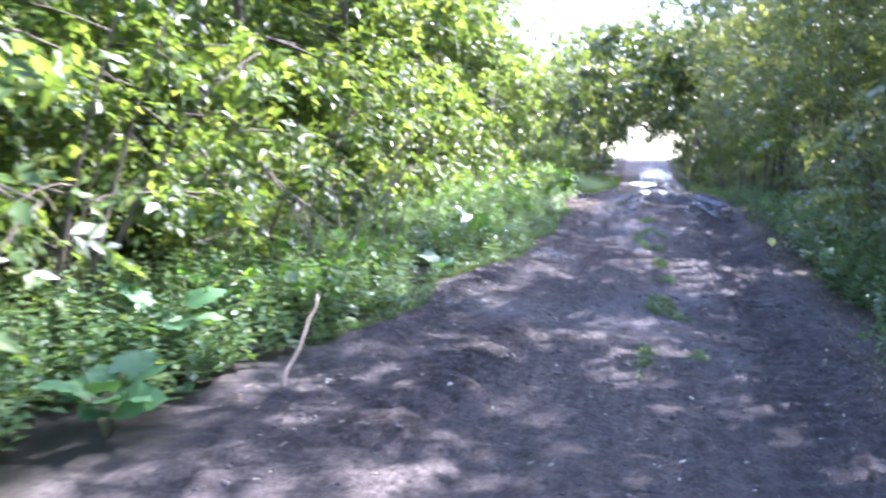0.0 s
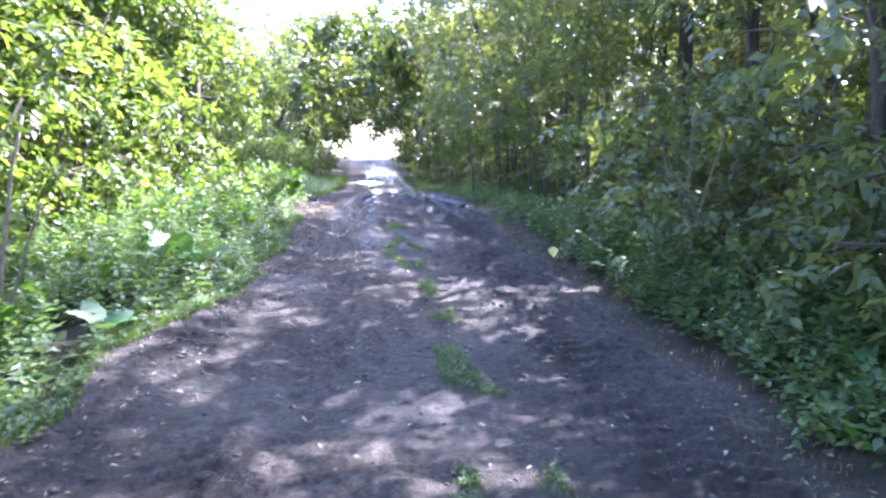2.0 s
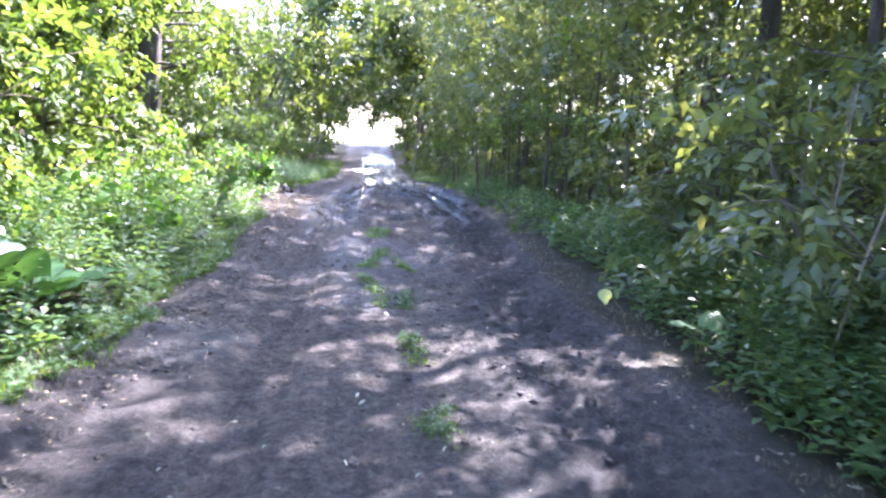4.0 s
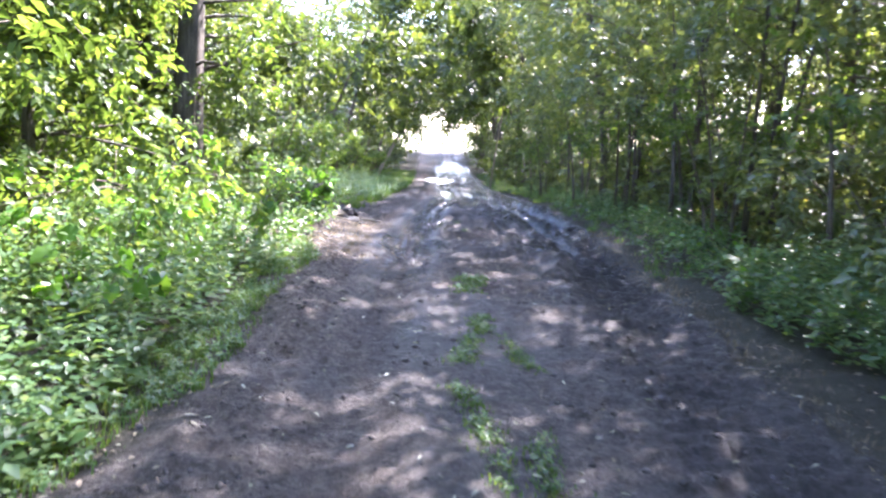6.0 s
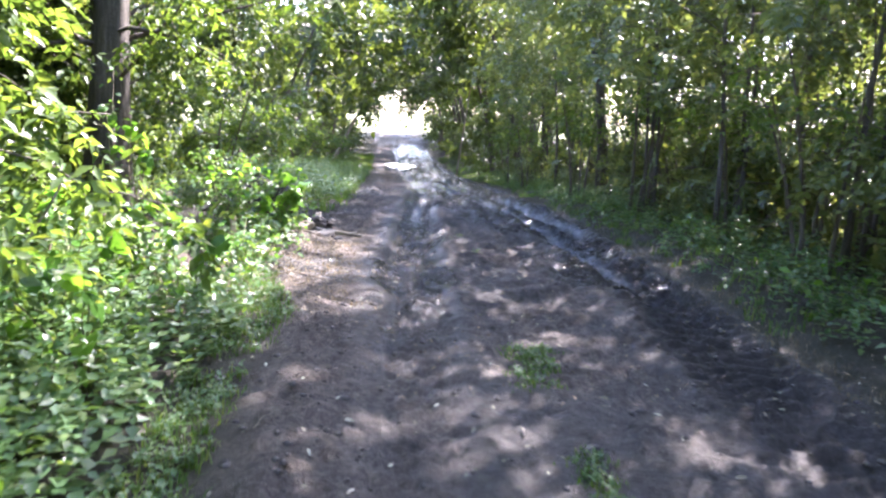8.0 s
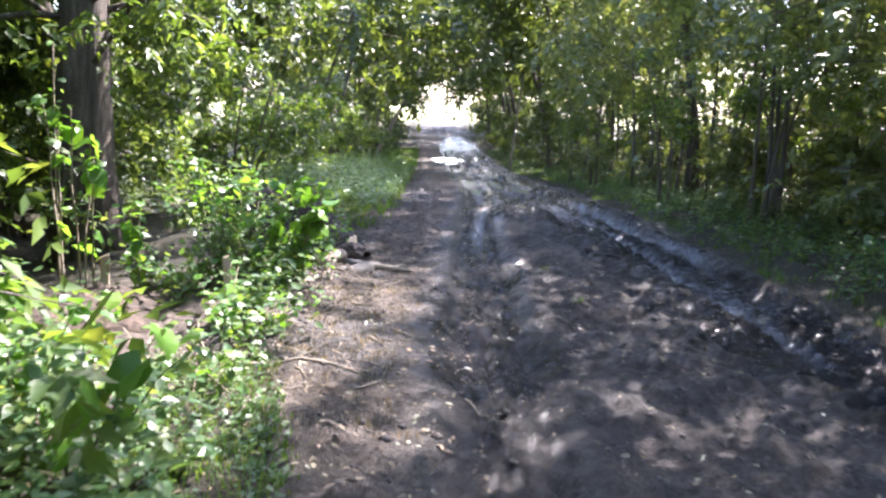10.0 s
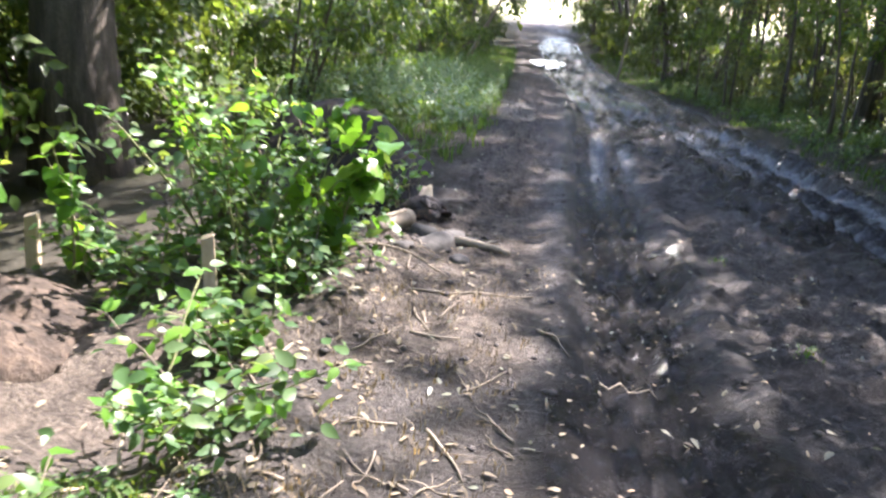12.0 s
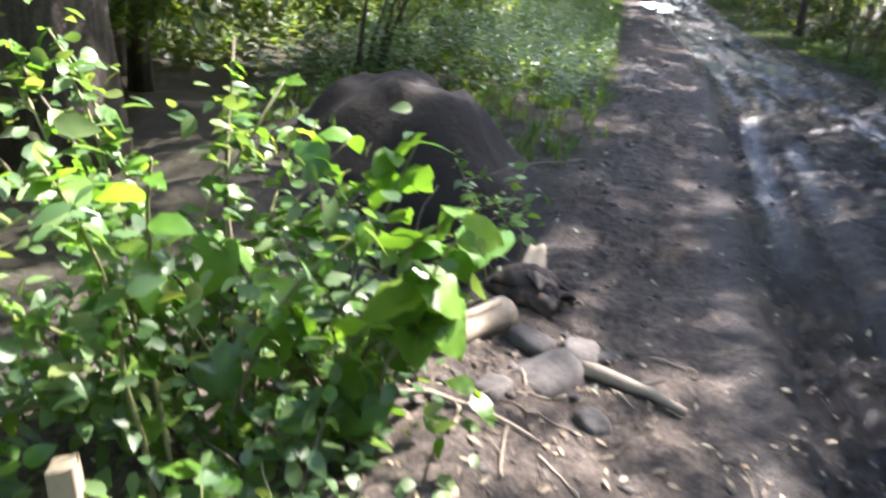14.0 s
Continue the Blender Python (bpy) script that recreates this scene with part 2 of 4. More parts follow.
def tube_arrays(points, radii, sides=7, seed=0, rough=0.0):
    pts, rad = np.asarray(points, float), np.asarray(radii, float)
    tan = unit(np.gradient(pts, axis=0))
    up = np.array([0.0, 0.0, 1.0]) if abs(tan[0][2]) < 0.9 else np.array([1.0, 0.0, 0.0])
    s = unit(np.cross(tan, up))
    b = np.cross(tan, s)
    ang = np.linspace(0, 2 * np.pi, sides, endpoint=False)
    rr = rad[:, None] * np.ones((1, sides))
    if rough:
        g = np.random.default_rng(seed)
        rr = rr * (1 + rough * (g.random((1, sides)) - 0.5) + rough * 0.5 * (g.random(rr.shape) - 0.5))
    v = pts[:, None] + rr[..., None] * (s[:, None] * np.cos(ang)[None, :, None] + b[:, None] * np.sin(ang)[None, :, None])
    v = v.reshape(-1, 3)
    n = len(pts)
    i, j = np.meshgrid(np.arange(n - 1), np.arange(sides), indexing="ij")
    a, c = i * sides + j, i * sides + (j + 1) % sides
    f = np.stack([a, c, c + sides, a, c + sides, a + sides], -1).reshape(-1, 3)
    caps = []
    for ring, flip in ((0, True), (n - 1, False)):
        for q in range(1, sides - 1):
            t = [ring * sides, ring * sides + q, ring * sides + q + 1]
            caps.append(t[::-1] if flip else t)
    return v, np.vstack([f, caps])


def join_arrays(items):
    vs, fs, off = [], [], 0
    for v, f in items:
        vs.append(v), fs.append(f + off)
        off += len(v)
    return np.vstack(vs), np.vstack(fs)


def lattice(ix, iy, seed):
    h = np.sin(ix * 127.1 + iy * 311.7 + seed * 74.7) * 43758.5453
    return h - np.floor(h)


def vnoise(x, y, scale, seed=0):
    """Smooth value noise from -1 to 1."""
    x, y = np.asarray(x, float) * scale, np.asarray(y, float) * scale
    ix, iy = np.floor(x), np.floor(y)
    fx, fy = x - ix, y - iy
    fx, fy = fx * fx * (3 - 2 * fx), fy * fy * (3 - 2 * fy)
    a, b = lattice(ix, iy, seed), lattice(ix + 1, iy, seed)
    c, d = lattice(ix, iy + 1, seed), lattice(ix + 1, iy + 1, seed)
    return 2 * ((a * (1 - fx) + b * fx) * (1 - fy) + (c * (1 - fx) + d * fx) * fy) - 1


def step(a, b, x):
    t = np.clip((np.asarray(x, float) - a) / (b - a), 0, 1)
    return t * t * (3 - 2 * t)


# ---------------------------------------------------------------- ground
def rut_left(y):
    return np.interp(y, [0, 12, 20, 31, 60], [-0.7, -0.6, -0.42, 0.28, 0.25])


def rut_right(y):
    return np.interp(y, [0, 10, 17, 24, 32, 60], [1.05, 1.25, 1.72, 1.7, 1.3, 1.2])


def edge_left(y):
    return np.interp(y, [0, 3.4, 4.4, 6, 8.6, 10, 12, 16, 18, 20, 23, 26, 34, 48, 65], [-2.2, -2.3, -2.3, -2.05, -1.9, -1.6, -1.45, -1.5, -2.1, -1.9, -1.5, -1.3, -1.15, -1.1, -1.6])


def edge_right(y):
    return np.interp(y, [0, 4, 6, 8, 12, 15, 20, 24, 28, 34, 60], [1.45, 1.5, 1.7, 1.85, 1.95, 2.0, 2.2, 2.3, 2.45, 2.6, 2.5])


def blob(x, y, cx, cy, rx, ry):
    return np.exp(-(((x - cx) / rx) ** 2 + ((y - cy) / ry) ** 2))


def churn(y):
    return step(12, 18, y) * (1 - step(62, 75, y))


def grooves(x, y):
    """Parallel wheel grooves across the churned middle of the track, -1 at their bottoms."""
    d = x - rut_left(y) + 0.09 * vnoise(0 * x, y, 0.55, 61) + 0.03 * vnoise(x, y, 2.2, 62)
    return np.sin(2 * np.pi * d / 0.3) * step(-0.3, -0.1, d) * step(0.2, 0.5, rut_right(y) - x) * step(-0.5, 0.1, vnoise(x * 1.5, y * 0.4, 1.0, 63))


def channels(x, y):
    """Narrow water-filled wheel channels, 1 along their middles."""
    sway = 0.05 * vnoise(0 * x, y, 0.7, 72) + 0.025 * vnoise(x, y, 3.0, 73)
    out = 0 * x
    for mid, wide, y0, y1, seed in ((rut_left(y) + 0.02, 0.09, 22.0, 44, 74), (rut_left(y) + 0.3, 0.075, 23.0, 40, 75), (rut_right(y) - 0.5, 0.1, 23.5, 46, 76), (rut_right(y) - 0.1, 0.12, 17.5, 44, 77), (rut_right(y) + 0.3, 0.09, 19.0, 40, 78)):
        d = x - mid - sway
        out = np.maximum(out, np.exp(-(d / wide) ** 4) * step(y0 - 1.5, y0 + 1.5, y) * (1 - step(y1, y1 + 6, y)) * step(-0.45, -0.1, vnoise(0 * x + seed, y, 0.8, seed)))
    return out


def ground_height(x, y):
    x, y = np.asarray(x, float), np.asarray(y, float)
    z = -1.3 * step(17, 52, y) + 0.85 * step(54, 96, y)
    left, right = edge_left(y), edge_right(y)
    near = 1 - step(90, 110, y)
    z = z + near * (0.07 * blob(x - left, 0 * y, 0.25, 0, 0.22, 1) * (0.6 + 0.6 * vnoise(x, y, 1.3, 3)))
    z = z - near * 0.45 * step(2.9, 5.2, -x) * (0.7 + 0.3 * vnoise(x, y, 0.3, 4))
    z = z + near * 0.12 * step(0, 0.9, x - right) + near * 0.03 * vnoise(x, y, 0.8, 5)
    on = near * step(-0.15, 0.15, x - left) * step(-0.1, 0.2, right - x)
    c = churn(y)
    dl, dr = x - rut_left(y) - 0.06 * vnoise(0 * x, y, 0.6, 6), x - rut_right(y) - 0.1 * vnoise(0 * x, y, 0.5, 7)
    z = z - on * (0.025 + 0.045 * c) * np.exp(-(dl / (0.2 + 0.06 * c)) ** 4)
    z = z + on * (0.006 + 0.016 * c) * np.sin(2 * np.pi * dl / 0.1) * np.exp(-(dl / 0.24) ** 6)
    z = z + on * (0.008 + 0.022 * c) * np.exp(-((np.abs(dl) - 0.34) / 0.1) ** 2) * (0.7 + 0.3 * vnoise(x, y, 5.5, 8))
    z = z - on * (0.03 + 0.085 * c) * np.exp(-(dr / (0.3 + 0.06 * c)) ** 4)
    z = z + on * (0.01 + 0.045 * c) * np.exp(-((np.abs(dr) - 0.48) / 0.12) ** 2) * (0.7 + 0.3 * vnoise(x, y, 5.5, 9))
    d3 = x - rut_left(y) - 0.62
    z = z - on * 0.05 * step(22, 26, y) * np.exp(-(d3 / 0.16) ** 4)
    lug = lambda d, w: np.clip(np.sin(2 * np.pi * (y + 0.5 * np.abs(d) + 0.03 * vnoise(x, y, 2.0, 18)) / 0.17) * 1.8, -1, 1) * np.exp(-(d / w) ** 6)
    z = z + on * (0.008 + 0.012 * c) * lug(dl - 0.06, 0.2) * step(-0.5, 0.0, vnoise(x, y, 0.45, 10)) + on * (0.014 + 0.03 * c) * lug(dr, 0.42) * step(-0.7, 0.0, vnoise(x, y, 0.5, 11))
    d4 = x + 1.18 - 0.13 * (y - 4.6)
    z = z + on * 0.034 * np.clip(2 * np.sin(2 * np.pi * (y + 0.8 * np.abs(d4)) / 0.19), -1, 1) * np.exp(-(d4 / 0.27) ** 6) * step(3.0, 3.6, y) * (1 - step(5.6, 6.6, y))
    wild = 0.45 + 0.75 * c * step(-0.4, 0.5, x - rut_left(y)) + 0.5 * step(0.3, 0.9, x) * step(4, 9, y) + 0.5 * blob(x - left, 0 * y, 0.3, 0, 0.35, 1)
    clod = step(0.2, 0.6, vnoise(x * 0.8 + y * 0.6, y * 0.8 - x * 0.6, 8.5, 13)) + 0.6 * step(0.15, 0.5, vnoise(x, y, 14.0, 14))
    hollow = step(0.35, 0.7, vnoise(x * 0.6 - y * 0.8, y * 0.6 + x * 0.8, 5.5, 12)) + 0.5 * step(0.3, 0.6, vnoise(x, y, 11.0, 19))
    z = z + on * 0.024 * wild * (clod - hollow) + on * 0.006 * vnoise(x * 3.0, y * 0.5, 1.0, 70)
    z = z + on * c * 0.018 * step(-0.1, 0.3, x - rut_left(y)) * vnoise(x * 5.5, y * 0.5, 1.0, 17)
    z = z + on * c * (0.005 + 0.016 * step(18, 23, y)) * np.clip(1.6 * grooves(x, y), -1, 1) - on * 0.035 * channels(x, y)
    z = z - 0.06 * blob(x, y, -1.1, 21.2, 0.3, 0.35) * (1 + vnoise(x, y, 9.0, 71))
    off = near * (1 - on)
    z = z + off * 0.035 * (vnoise(x, y, 2.5, 15) + 0.5 * vnoise(x, y, 6.0, 16))
    z = z - 0.5 * blob(x, y, -2.2, 21.05, 0.45, 0.36) - 0.18 * blob(x, y, -2.35, 17.75, 0.3, 0.3)
    return z


def gz(x, y):
    return float(ground_height(np.array([x]), np.array([y]))[0])


def build_ground():
    xs = np.concatenate([-np.geomspace(1500, 6.5, 22), np.linspace(-6, -2.8, 24)[:-1], np.linspace(-2.8, -1.9, 24)[:-1], np.linspace(-1.9, 2.3, 122)[:-1], np.linspace(2.3, 3.0, 18)[:-1], np.linspace(3.0, 6.5, 22), np.geomspace(7, 1500, 22)])
    ys = np.concatenate([-np.geomspace(1500, 3, 18), np.linspace(-2, 2.2, 22)[:-1], np.linspace(2.2, 15, 330)[:-1], np.linspace(15, 26, 440)[:-1], np.linspace(26, 60, 150)[:-1], np.linspace(60, 110, 36)[:-1], np.geomspace(110, 3000, 24)])
    X, Y = np.meshgrid(xs, ys)
    Z = ground_height(X, Y)
    nx, ny = len(xs), len(ys)
    i, j = np.meshgrid(np.arange(ny - 1), np.arange(nx - 1), indexing="ij")
    a = i * nx + j
    faces = np.stack([a, a + 1, a + nx + 1, a + nx], -1).reshape(-1, 4)
    me = mesh_from("ground", np.stack([X, Y, Z], -1).reshape(-1, 3), faces, M_GROUND, True)
    on = step(-0.25, 0.2, X - edge_left(Y) + 0.2 * vnoise(X, Y, 2, 21)) * step(-0.2, 0.2, edge_right(Y) - X + 0.2 * vnoise(X, Y, 2, 22)) * (1 - step(95, 105, Y))
    c = churn(Y)
    dr, dl = X - rut_right(Y), X - rut_left(Y)
    wet = on * np.clip((0.25 + 0.75 * c) * np.exp(-(dr / 0.75) ** 4) + c * np.exp(-(dl / 0.42) ** 4) + 0.9 * c * step(0.1, 0.5, X) * step(19, 25, Y) + 0.5 * step(0.2, 0.6, vnoise(X, Y, 0.9, 23)), 0, 1)
    dry = on * np.clip(0.12 + 0.35 * vnoise(X, Y, 0.7, 24) + 0.65 * blob(X, Y, -1.25, 18.4, 0.75, 2.6) + 0.35 * step(0.3, -0.6, X) * step(9, 13, Y) - 0.8 * wet, 0, 1)
    rib = 0.5 + 0.5 * np.clip(2.5 * np.sin(2 * np.pi * (Y + 0.5 * np.abs(dr) + 0.03 * vnoise(X, Y, 2.0, 18)) / 0.17), -1, 1)
    tread = np.exp(-((dr - 0.05) / 0.42) ** 6) * step(15.5, 19, Y) * (1 - rib) * step(-0.35, 0.25, vnoise(X * 5, Y * 3, 1.0, 66))
    patch = 0.5 * step(0.1, 0.45, vnoise(X * 3.0, Y * 0.9, 1.0, 25)) * step(24, 28, Y) * step(0.0, 0.3, dl)
    # Silt in channels and tread that carries the painted sky sheen.
    silt_sheen = on * c * np.clip(np.maximum(np.maximum(channels(X, Y), 0.75 * tread), patch), 0, 1) * 0.9
    wet = np.maximum(wet, silt_sheen)
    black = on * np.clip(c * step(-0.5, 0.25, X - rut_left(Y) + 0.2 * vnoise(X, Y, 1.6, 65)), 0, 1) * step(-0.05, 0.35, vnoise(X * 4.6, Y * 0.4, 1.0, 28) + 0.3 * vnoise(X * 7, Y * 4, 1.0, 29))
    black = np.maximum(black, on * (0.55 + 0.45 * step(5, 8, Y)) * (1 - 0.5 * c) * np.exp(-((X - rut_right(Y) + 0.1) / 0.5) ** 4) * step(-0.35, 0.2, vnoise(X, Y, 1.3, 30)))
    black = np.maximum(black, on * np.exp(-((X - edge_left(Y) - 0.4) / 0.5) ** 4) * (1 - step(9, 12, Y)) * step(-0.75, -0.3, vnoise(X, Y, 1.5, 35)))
    bare = np.clip(blob(X, Y, -2.3, 18.2, 0.9, 1.6) * 1.6, 0, 1)
    verge = (1 - on) * (1 - step(95, 105, Y)) * (1 - bare)
    dry = np.maximum(dry, (1 - on) * bare)
    # "pit" spreads the darkened soil and painted hollow shade round the dig.
    for name, val in (("black_mud", 0.62 * black), ("wet", wet), ("dry", dry), ("silt_sheen", silt_sheen), ("verge", verge), ("pit", np.clip(1.6 * blob(X, Y, -2.35, 21.3, 0.75, 0.8), 0, 1)), ("field", step(92, 100, Y))):
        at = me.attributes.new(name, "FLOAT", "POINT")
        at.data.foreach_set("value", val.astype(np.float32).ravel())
    return tagged(new("ground", me), "dark muddy track with wet wheel ruts between leafy verges", "ground", kind="structure")


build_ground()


def puddle(cx, cy, rx, ry, drop, label):
    """A flat pool whose outline is cut by the rut it lies in."""
    n = 40
    a = np.linspace(0, 2 * np.pi, n, endpoint=False)
    r = 1 + 0.12 * np.sin(3 * a + cx) + 0.07 * np.sin(7 * a + cy)
    z = gz(cx, cy) + drop
    rim = np.stack([cx + rx * r * np.cos(a), cy + ry * r * np.sin(a), np.full(n, z)], -1)
    v = np.vstack([[[cx, cy, z]], rim])
    f = np.array([[0, i + 1, (i + 1) % n + 1] for i in range(n)])
    return tagged(new("puddle", mesh_from("puddle", v, f, M_WATER)), label, "puddle", "pools in the ruts", "structure")


puddle(0.12, 51.0, 0.75, 2.2, 0.05, "pale puddle across the muddy track mirroring the sky")
for px, py, rx, ry, dr in ((0.28, 30.5, 0.16, 1.2, 0.03), (0.25, 33.5, 0.2, 1.4, 0.035), (1.3, 31.5, 0.3, 1.3, 0.035), (0.9, 33.0, 0.16, 1.6, 0.03), (1.45, 28.0, 0.25, 0.9, 0.03)):
    puddle(px, py, rx, ry, dr, "narrow muddy pool in a wheel rut, mirrored sky put into its grey")


# ---------------------------------------------------------------- trees
def limb(start, heading, length, bend, g, n=6):
    """Points of a branch that sags or rises by bend along its way."""
    p, d = np.array(start, float), np.array(heading, float) / np.linalg.norm(heading)
    pts = [p.copy()]
    for _ in range(n - 1):
        d = d + np.array([0, 0, bend / n]) + g.normal(0, 0.09, 3)
        d /= np.linalg.norm(d)
        p = p + d * length / (n - 1)
        pts.append(p.copy())
    return np.array(pts)


def crown_leaves(g, spots, count, spread, leaf, aspect, droop, even=1.1, per=7):
    """Leaves in flat sprays of seven along hanging twiglets, thick in some places and thin in others."""
    m = count // per
    weight = g.random(len(spots)) ** even
    p0 = spots[g.choice(len(spots), m, p=weight / weight.sum())] + g.normal(0, 1, (m, 3)) * np.array([spread, spread, spread * 0.6])
    d = unit(g.normal(0, 1, (m, 3)) * np.array([1, 1, 0.45]) - np.array([0, 0, droop]))
    n = g.normal(0, 0.4, (m, 3)) + np.array([0, 0, 1.0])
    s = unit(np.cross(d, n))
    n = np.cross(s, d)
    run = leaf * 2.3 * g.uniform(0.7, 1.25, (m, 1))
    P, D, N, L = [], [], [], []
    for k in range(per):
        u, side = (k // 2 + 1) / (per // 2 + 1), (0.0 if k == per - 1 else 1.0 if k % 2 else -1.0)
        P.append(p0 + d * run * u - np.array([0, 0, 0.3]) * run * u * u)
        D.append(d * (0.65 if side else 1.0) + s * side * 0.8 + g.normal(0, 0.22, (m, 3)) - np.array([0, 0, 0.25]))
        N.append(n + g.normal(0, 0.3, (m, 3)))
        L.append(leaf * g.uniform(0.7, 1.2, m) * (1.1 - 0.35 * u))
    size = np.concatenate(L)
    return np.vstack(P), np.vstack(D), np.vstack(N), size, size * aspect * g.uniform(0.8, 1.2, len(size))


def tree(seed, height, reach, first, limbs, count, leaf, material, aspect=0.5, trunk_r=0.12, lean=(0, 0), spread=0.28, droop=0.5, label="", name="tree", stems=1, bark=None, sides=8, lift=0.35, even=1.1):
    g = np.random.default_rng(seed)
    root = thing(name, label, "shrub" if name in ("shrub", "bush") else "tree")
    wood, spots = [], []
    for s in range(stems):
        off = np.clip(g.normal(0, 0.2 if stems > 1 else 0.0, 2), -0.25, 0.25)
        top = np.array([lean[0] + off[0] * 3, lean[1] + off[1] * 3, height * (1 - 0.15 * s)])
        u = np.linspace(0, 1, 10)
        sway = np.cumsum(g.normal(0, 0.035 * height / 8, (10, 2)), 0)
        pts = np.stack([off[0] + top[0] * u ** 1.5 + sway[:, 0] * u, off[1] + top[1] * u ** 1.5 + sway[:, 1] * u, top[2] * u - 0.25 * (u == 0)], -1)
        rad = trunk_r * (1 - 0.88 * u) * (1 + 0.5 * np.exp(-u * 14))
        wood.append(tube_arrays(pts, rad, sides, seed + s, 0.25))
        for k in range(limbs // stems):
            f = g.uniform(first / height, 0.97)
            base = np.array([np.interp(f, u, pts[:, i]) for i in range(3)])
            a = g.uniform(0, 2 * np.pi)
            shape = math.sin(math.pi * min(1.0, 0.25 + 0.75 * (f - first / height) / (1 - first / height + 1e-6))) ** 0.6
            ln = reach * (0.45 + 0.55 * shape) * g.uniform(0.7, 1.1)
            lp = limb(base, (math.cos(a), math.sin(a), lift + g.normal(0, 0.2)), ln, -0.35, g)
            wood.append(tube_arrays(lp, np.linspace(min(trunk_r * 0.3, 0.045) * (1 - 0.6 * f), 0.006, len(lp)), 4))
            dense = np.linspace(0.25, 1.0, 9)
            q = np.stack([np.interp(dense, np.linspace(0, 1, len(lp)), lp[:, i]) for i in range(3)], -1)
            for sub in range(2):
                w = q[g.integers(2, 9)]
                tw = limb(w, g.normal(0, 1, 3) * np.array([1, 1, 0.4]) + np.array([math.cos(a), math.sin(a), 0]), ln * 0.4, -0.5, g, 4)
                wood.append(tube_arrays(tw, np.linspace(0.009, 0.003, 4), 3))
                spots.append(tw[1:])
            spots.append(q[3:])
    spots = np.vstack(spots)
    part("trunk", mesh_from("trunk", *join_arrays(wood), bark or M_BARK, True), root)
    v, f = leaf_arrays(*crown_leaves(g, spots, count, spread, leaf, aspect, droop, even))
    part("crown", mesh_from("crown", v, f, material), root)
    return root


def plant(proto, x, y, turn=0.0, size=1.0, first=False, sink=0.0):
    m = pose(x, y, gz(x, y) - sink, 0, 0, turn)
    ob = proto if first else copy_thing(proto, m)
    ob.matrix_basis = m
    ob.scale = (size, size, size)
    return ob


def stand(protos, places, g):
    """Set each prototype once and copy it for the other places."""
    used = set()
    for k, (x, y, size) in enumerate(places):
        p = protos[k % len(protos)]
        plant(p, x, y, g.uniform(0, 360), size, k % len(protos) not in used)
        used.add(k % len(protos))


rng = np.random.default_rng(7)
left_trees = [tree(30 + i, h, 2.3, f, 34, 10000, 0.17, M_LEFT, 0.5, 0.1, spread=0.19, label="broadleaved roadside tree with sunlit hanging yellow-green leaves") for i, (h, f) in enumerate(((7.5, 0.8), (8.5, 1.6), (6.5, 0.6)))]
stand(left_trees, [(-5.4, 1.0, 1.0), (-5.8, 5.2, 1.05), (-5.2, 9.0, 1.0), (-5.2, 12.8, 1.0), (-5.6, 16.2, 0.95), (-6.8, 19.8, 1.1), (-5.5, -3.5, 1.0), (-7.2, 3.2, 1.1), (-7.4, 7.4, 1.1), (-7.0, 11.0, 1.05), (-7.4, 15.0, 1.05), (-4.5, 16.3, 0.85), (-5.4, 23.6, 0.8), (-6.6, 21.4, 0.9)], rng)
back_trees = [tree(40 + i, h, 2.6, 0.8, 20, 3600, 0.24, M_LEFT, 0.5, 0.12, spread=0.2, label="tree standing deeper in the roadside wood") for i, h in enumerate((9.0, 10.0))]
stand(back_trees, [(-8.6, 3.0, 1.0), (-9.2, 8.5, 1.0), (-8.8, 14.0, 1.0), (-9.5, 20.5, 1.0), (-9, -3, 1.0), (-10.5, 26, 0.8), (-12.5, 5.5, 1.0), (-12.8, 11.5, 1.0), (-13, 17.5, 1.0), (-13.5, 23.5, 0.9), (-10.8, 31, 0.65), (-9.4, 36, 0.65), (-8.2, 22.4, 0.95), (-8.8, 26.6, 0.8), (-11.2, 21.5, 1.0), (-7.6, 17.6, 0.95), (-8.3, 24.6, 0.9), (-10.2, 23.2, 1.0), (10.8, 8.5, 1.0), (10.4, 13.0, 1.0), (11.2, 17.5, 1.0), (10.9, 22.5, 0.95), (11.4, 4.0, 1.0), (13.5, 15.5, 1.0), (13.8, 20.5, 1.0), (13.6, 11, 1.0)], rng)

second_tree = tree(52, 8.5, 2.4, 2.4, 26, 7000, 0.13, M_LEFT, 0.45, 0.19, (-0.3, 0.2), 0.2, label="dark-barked tree behind the large old one", sides=12)
plant(second_tree, -6.1, 24.2, 60, 1.0, True, 0.2)
big_tree = tree(50, 11.0, 3.0, 2.0, 48, 19000, 0.13, M_LEFT, 0.45, 0.3, (0.3, 0.6), 0.22, label="large old tree with dark furrowed bark lit along one side", sides=18)
plant(big_tree, -4.52, 21.4, 20, 1.0, True, 0.25)

right_trees = [tree(60 + i, h, 2.2, f, 36, 8800, 0.135, M_RIGHT, 0.5, 0.08, spread=0.2, label="dense shady broadleaved tree leaning over the track verge", stems=2) for i, (h, f) in enumerate(((7.5, 0.3), (8.5, 0.5), (7.0, 0.3)))]
stand(right_trees, [(4.5, 3.2, 0.95), (4.7, 6.2, 1.0), (4.6, 9.0, 0.95), (4.9, 12.0, 1.0), (7.8, 1.5, 1.1), (8.2, 6.5, 1.15), (8.0, 11.0, 1.1), (4.4, 0.0, 1.0), (4.8, -3.5, 1.0), (8, -2, 1.1), (6.3, 7.8, 1.1), (6.4, 12.6, 1.15)], rng)

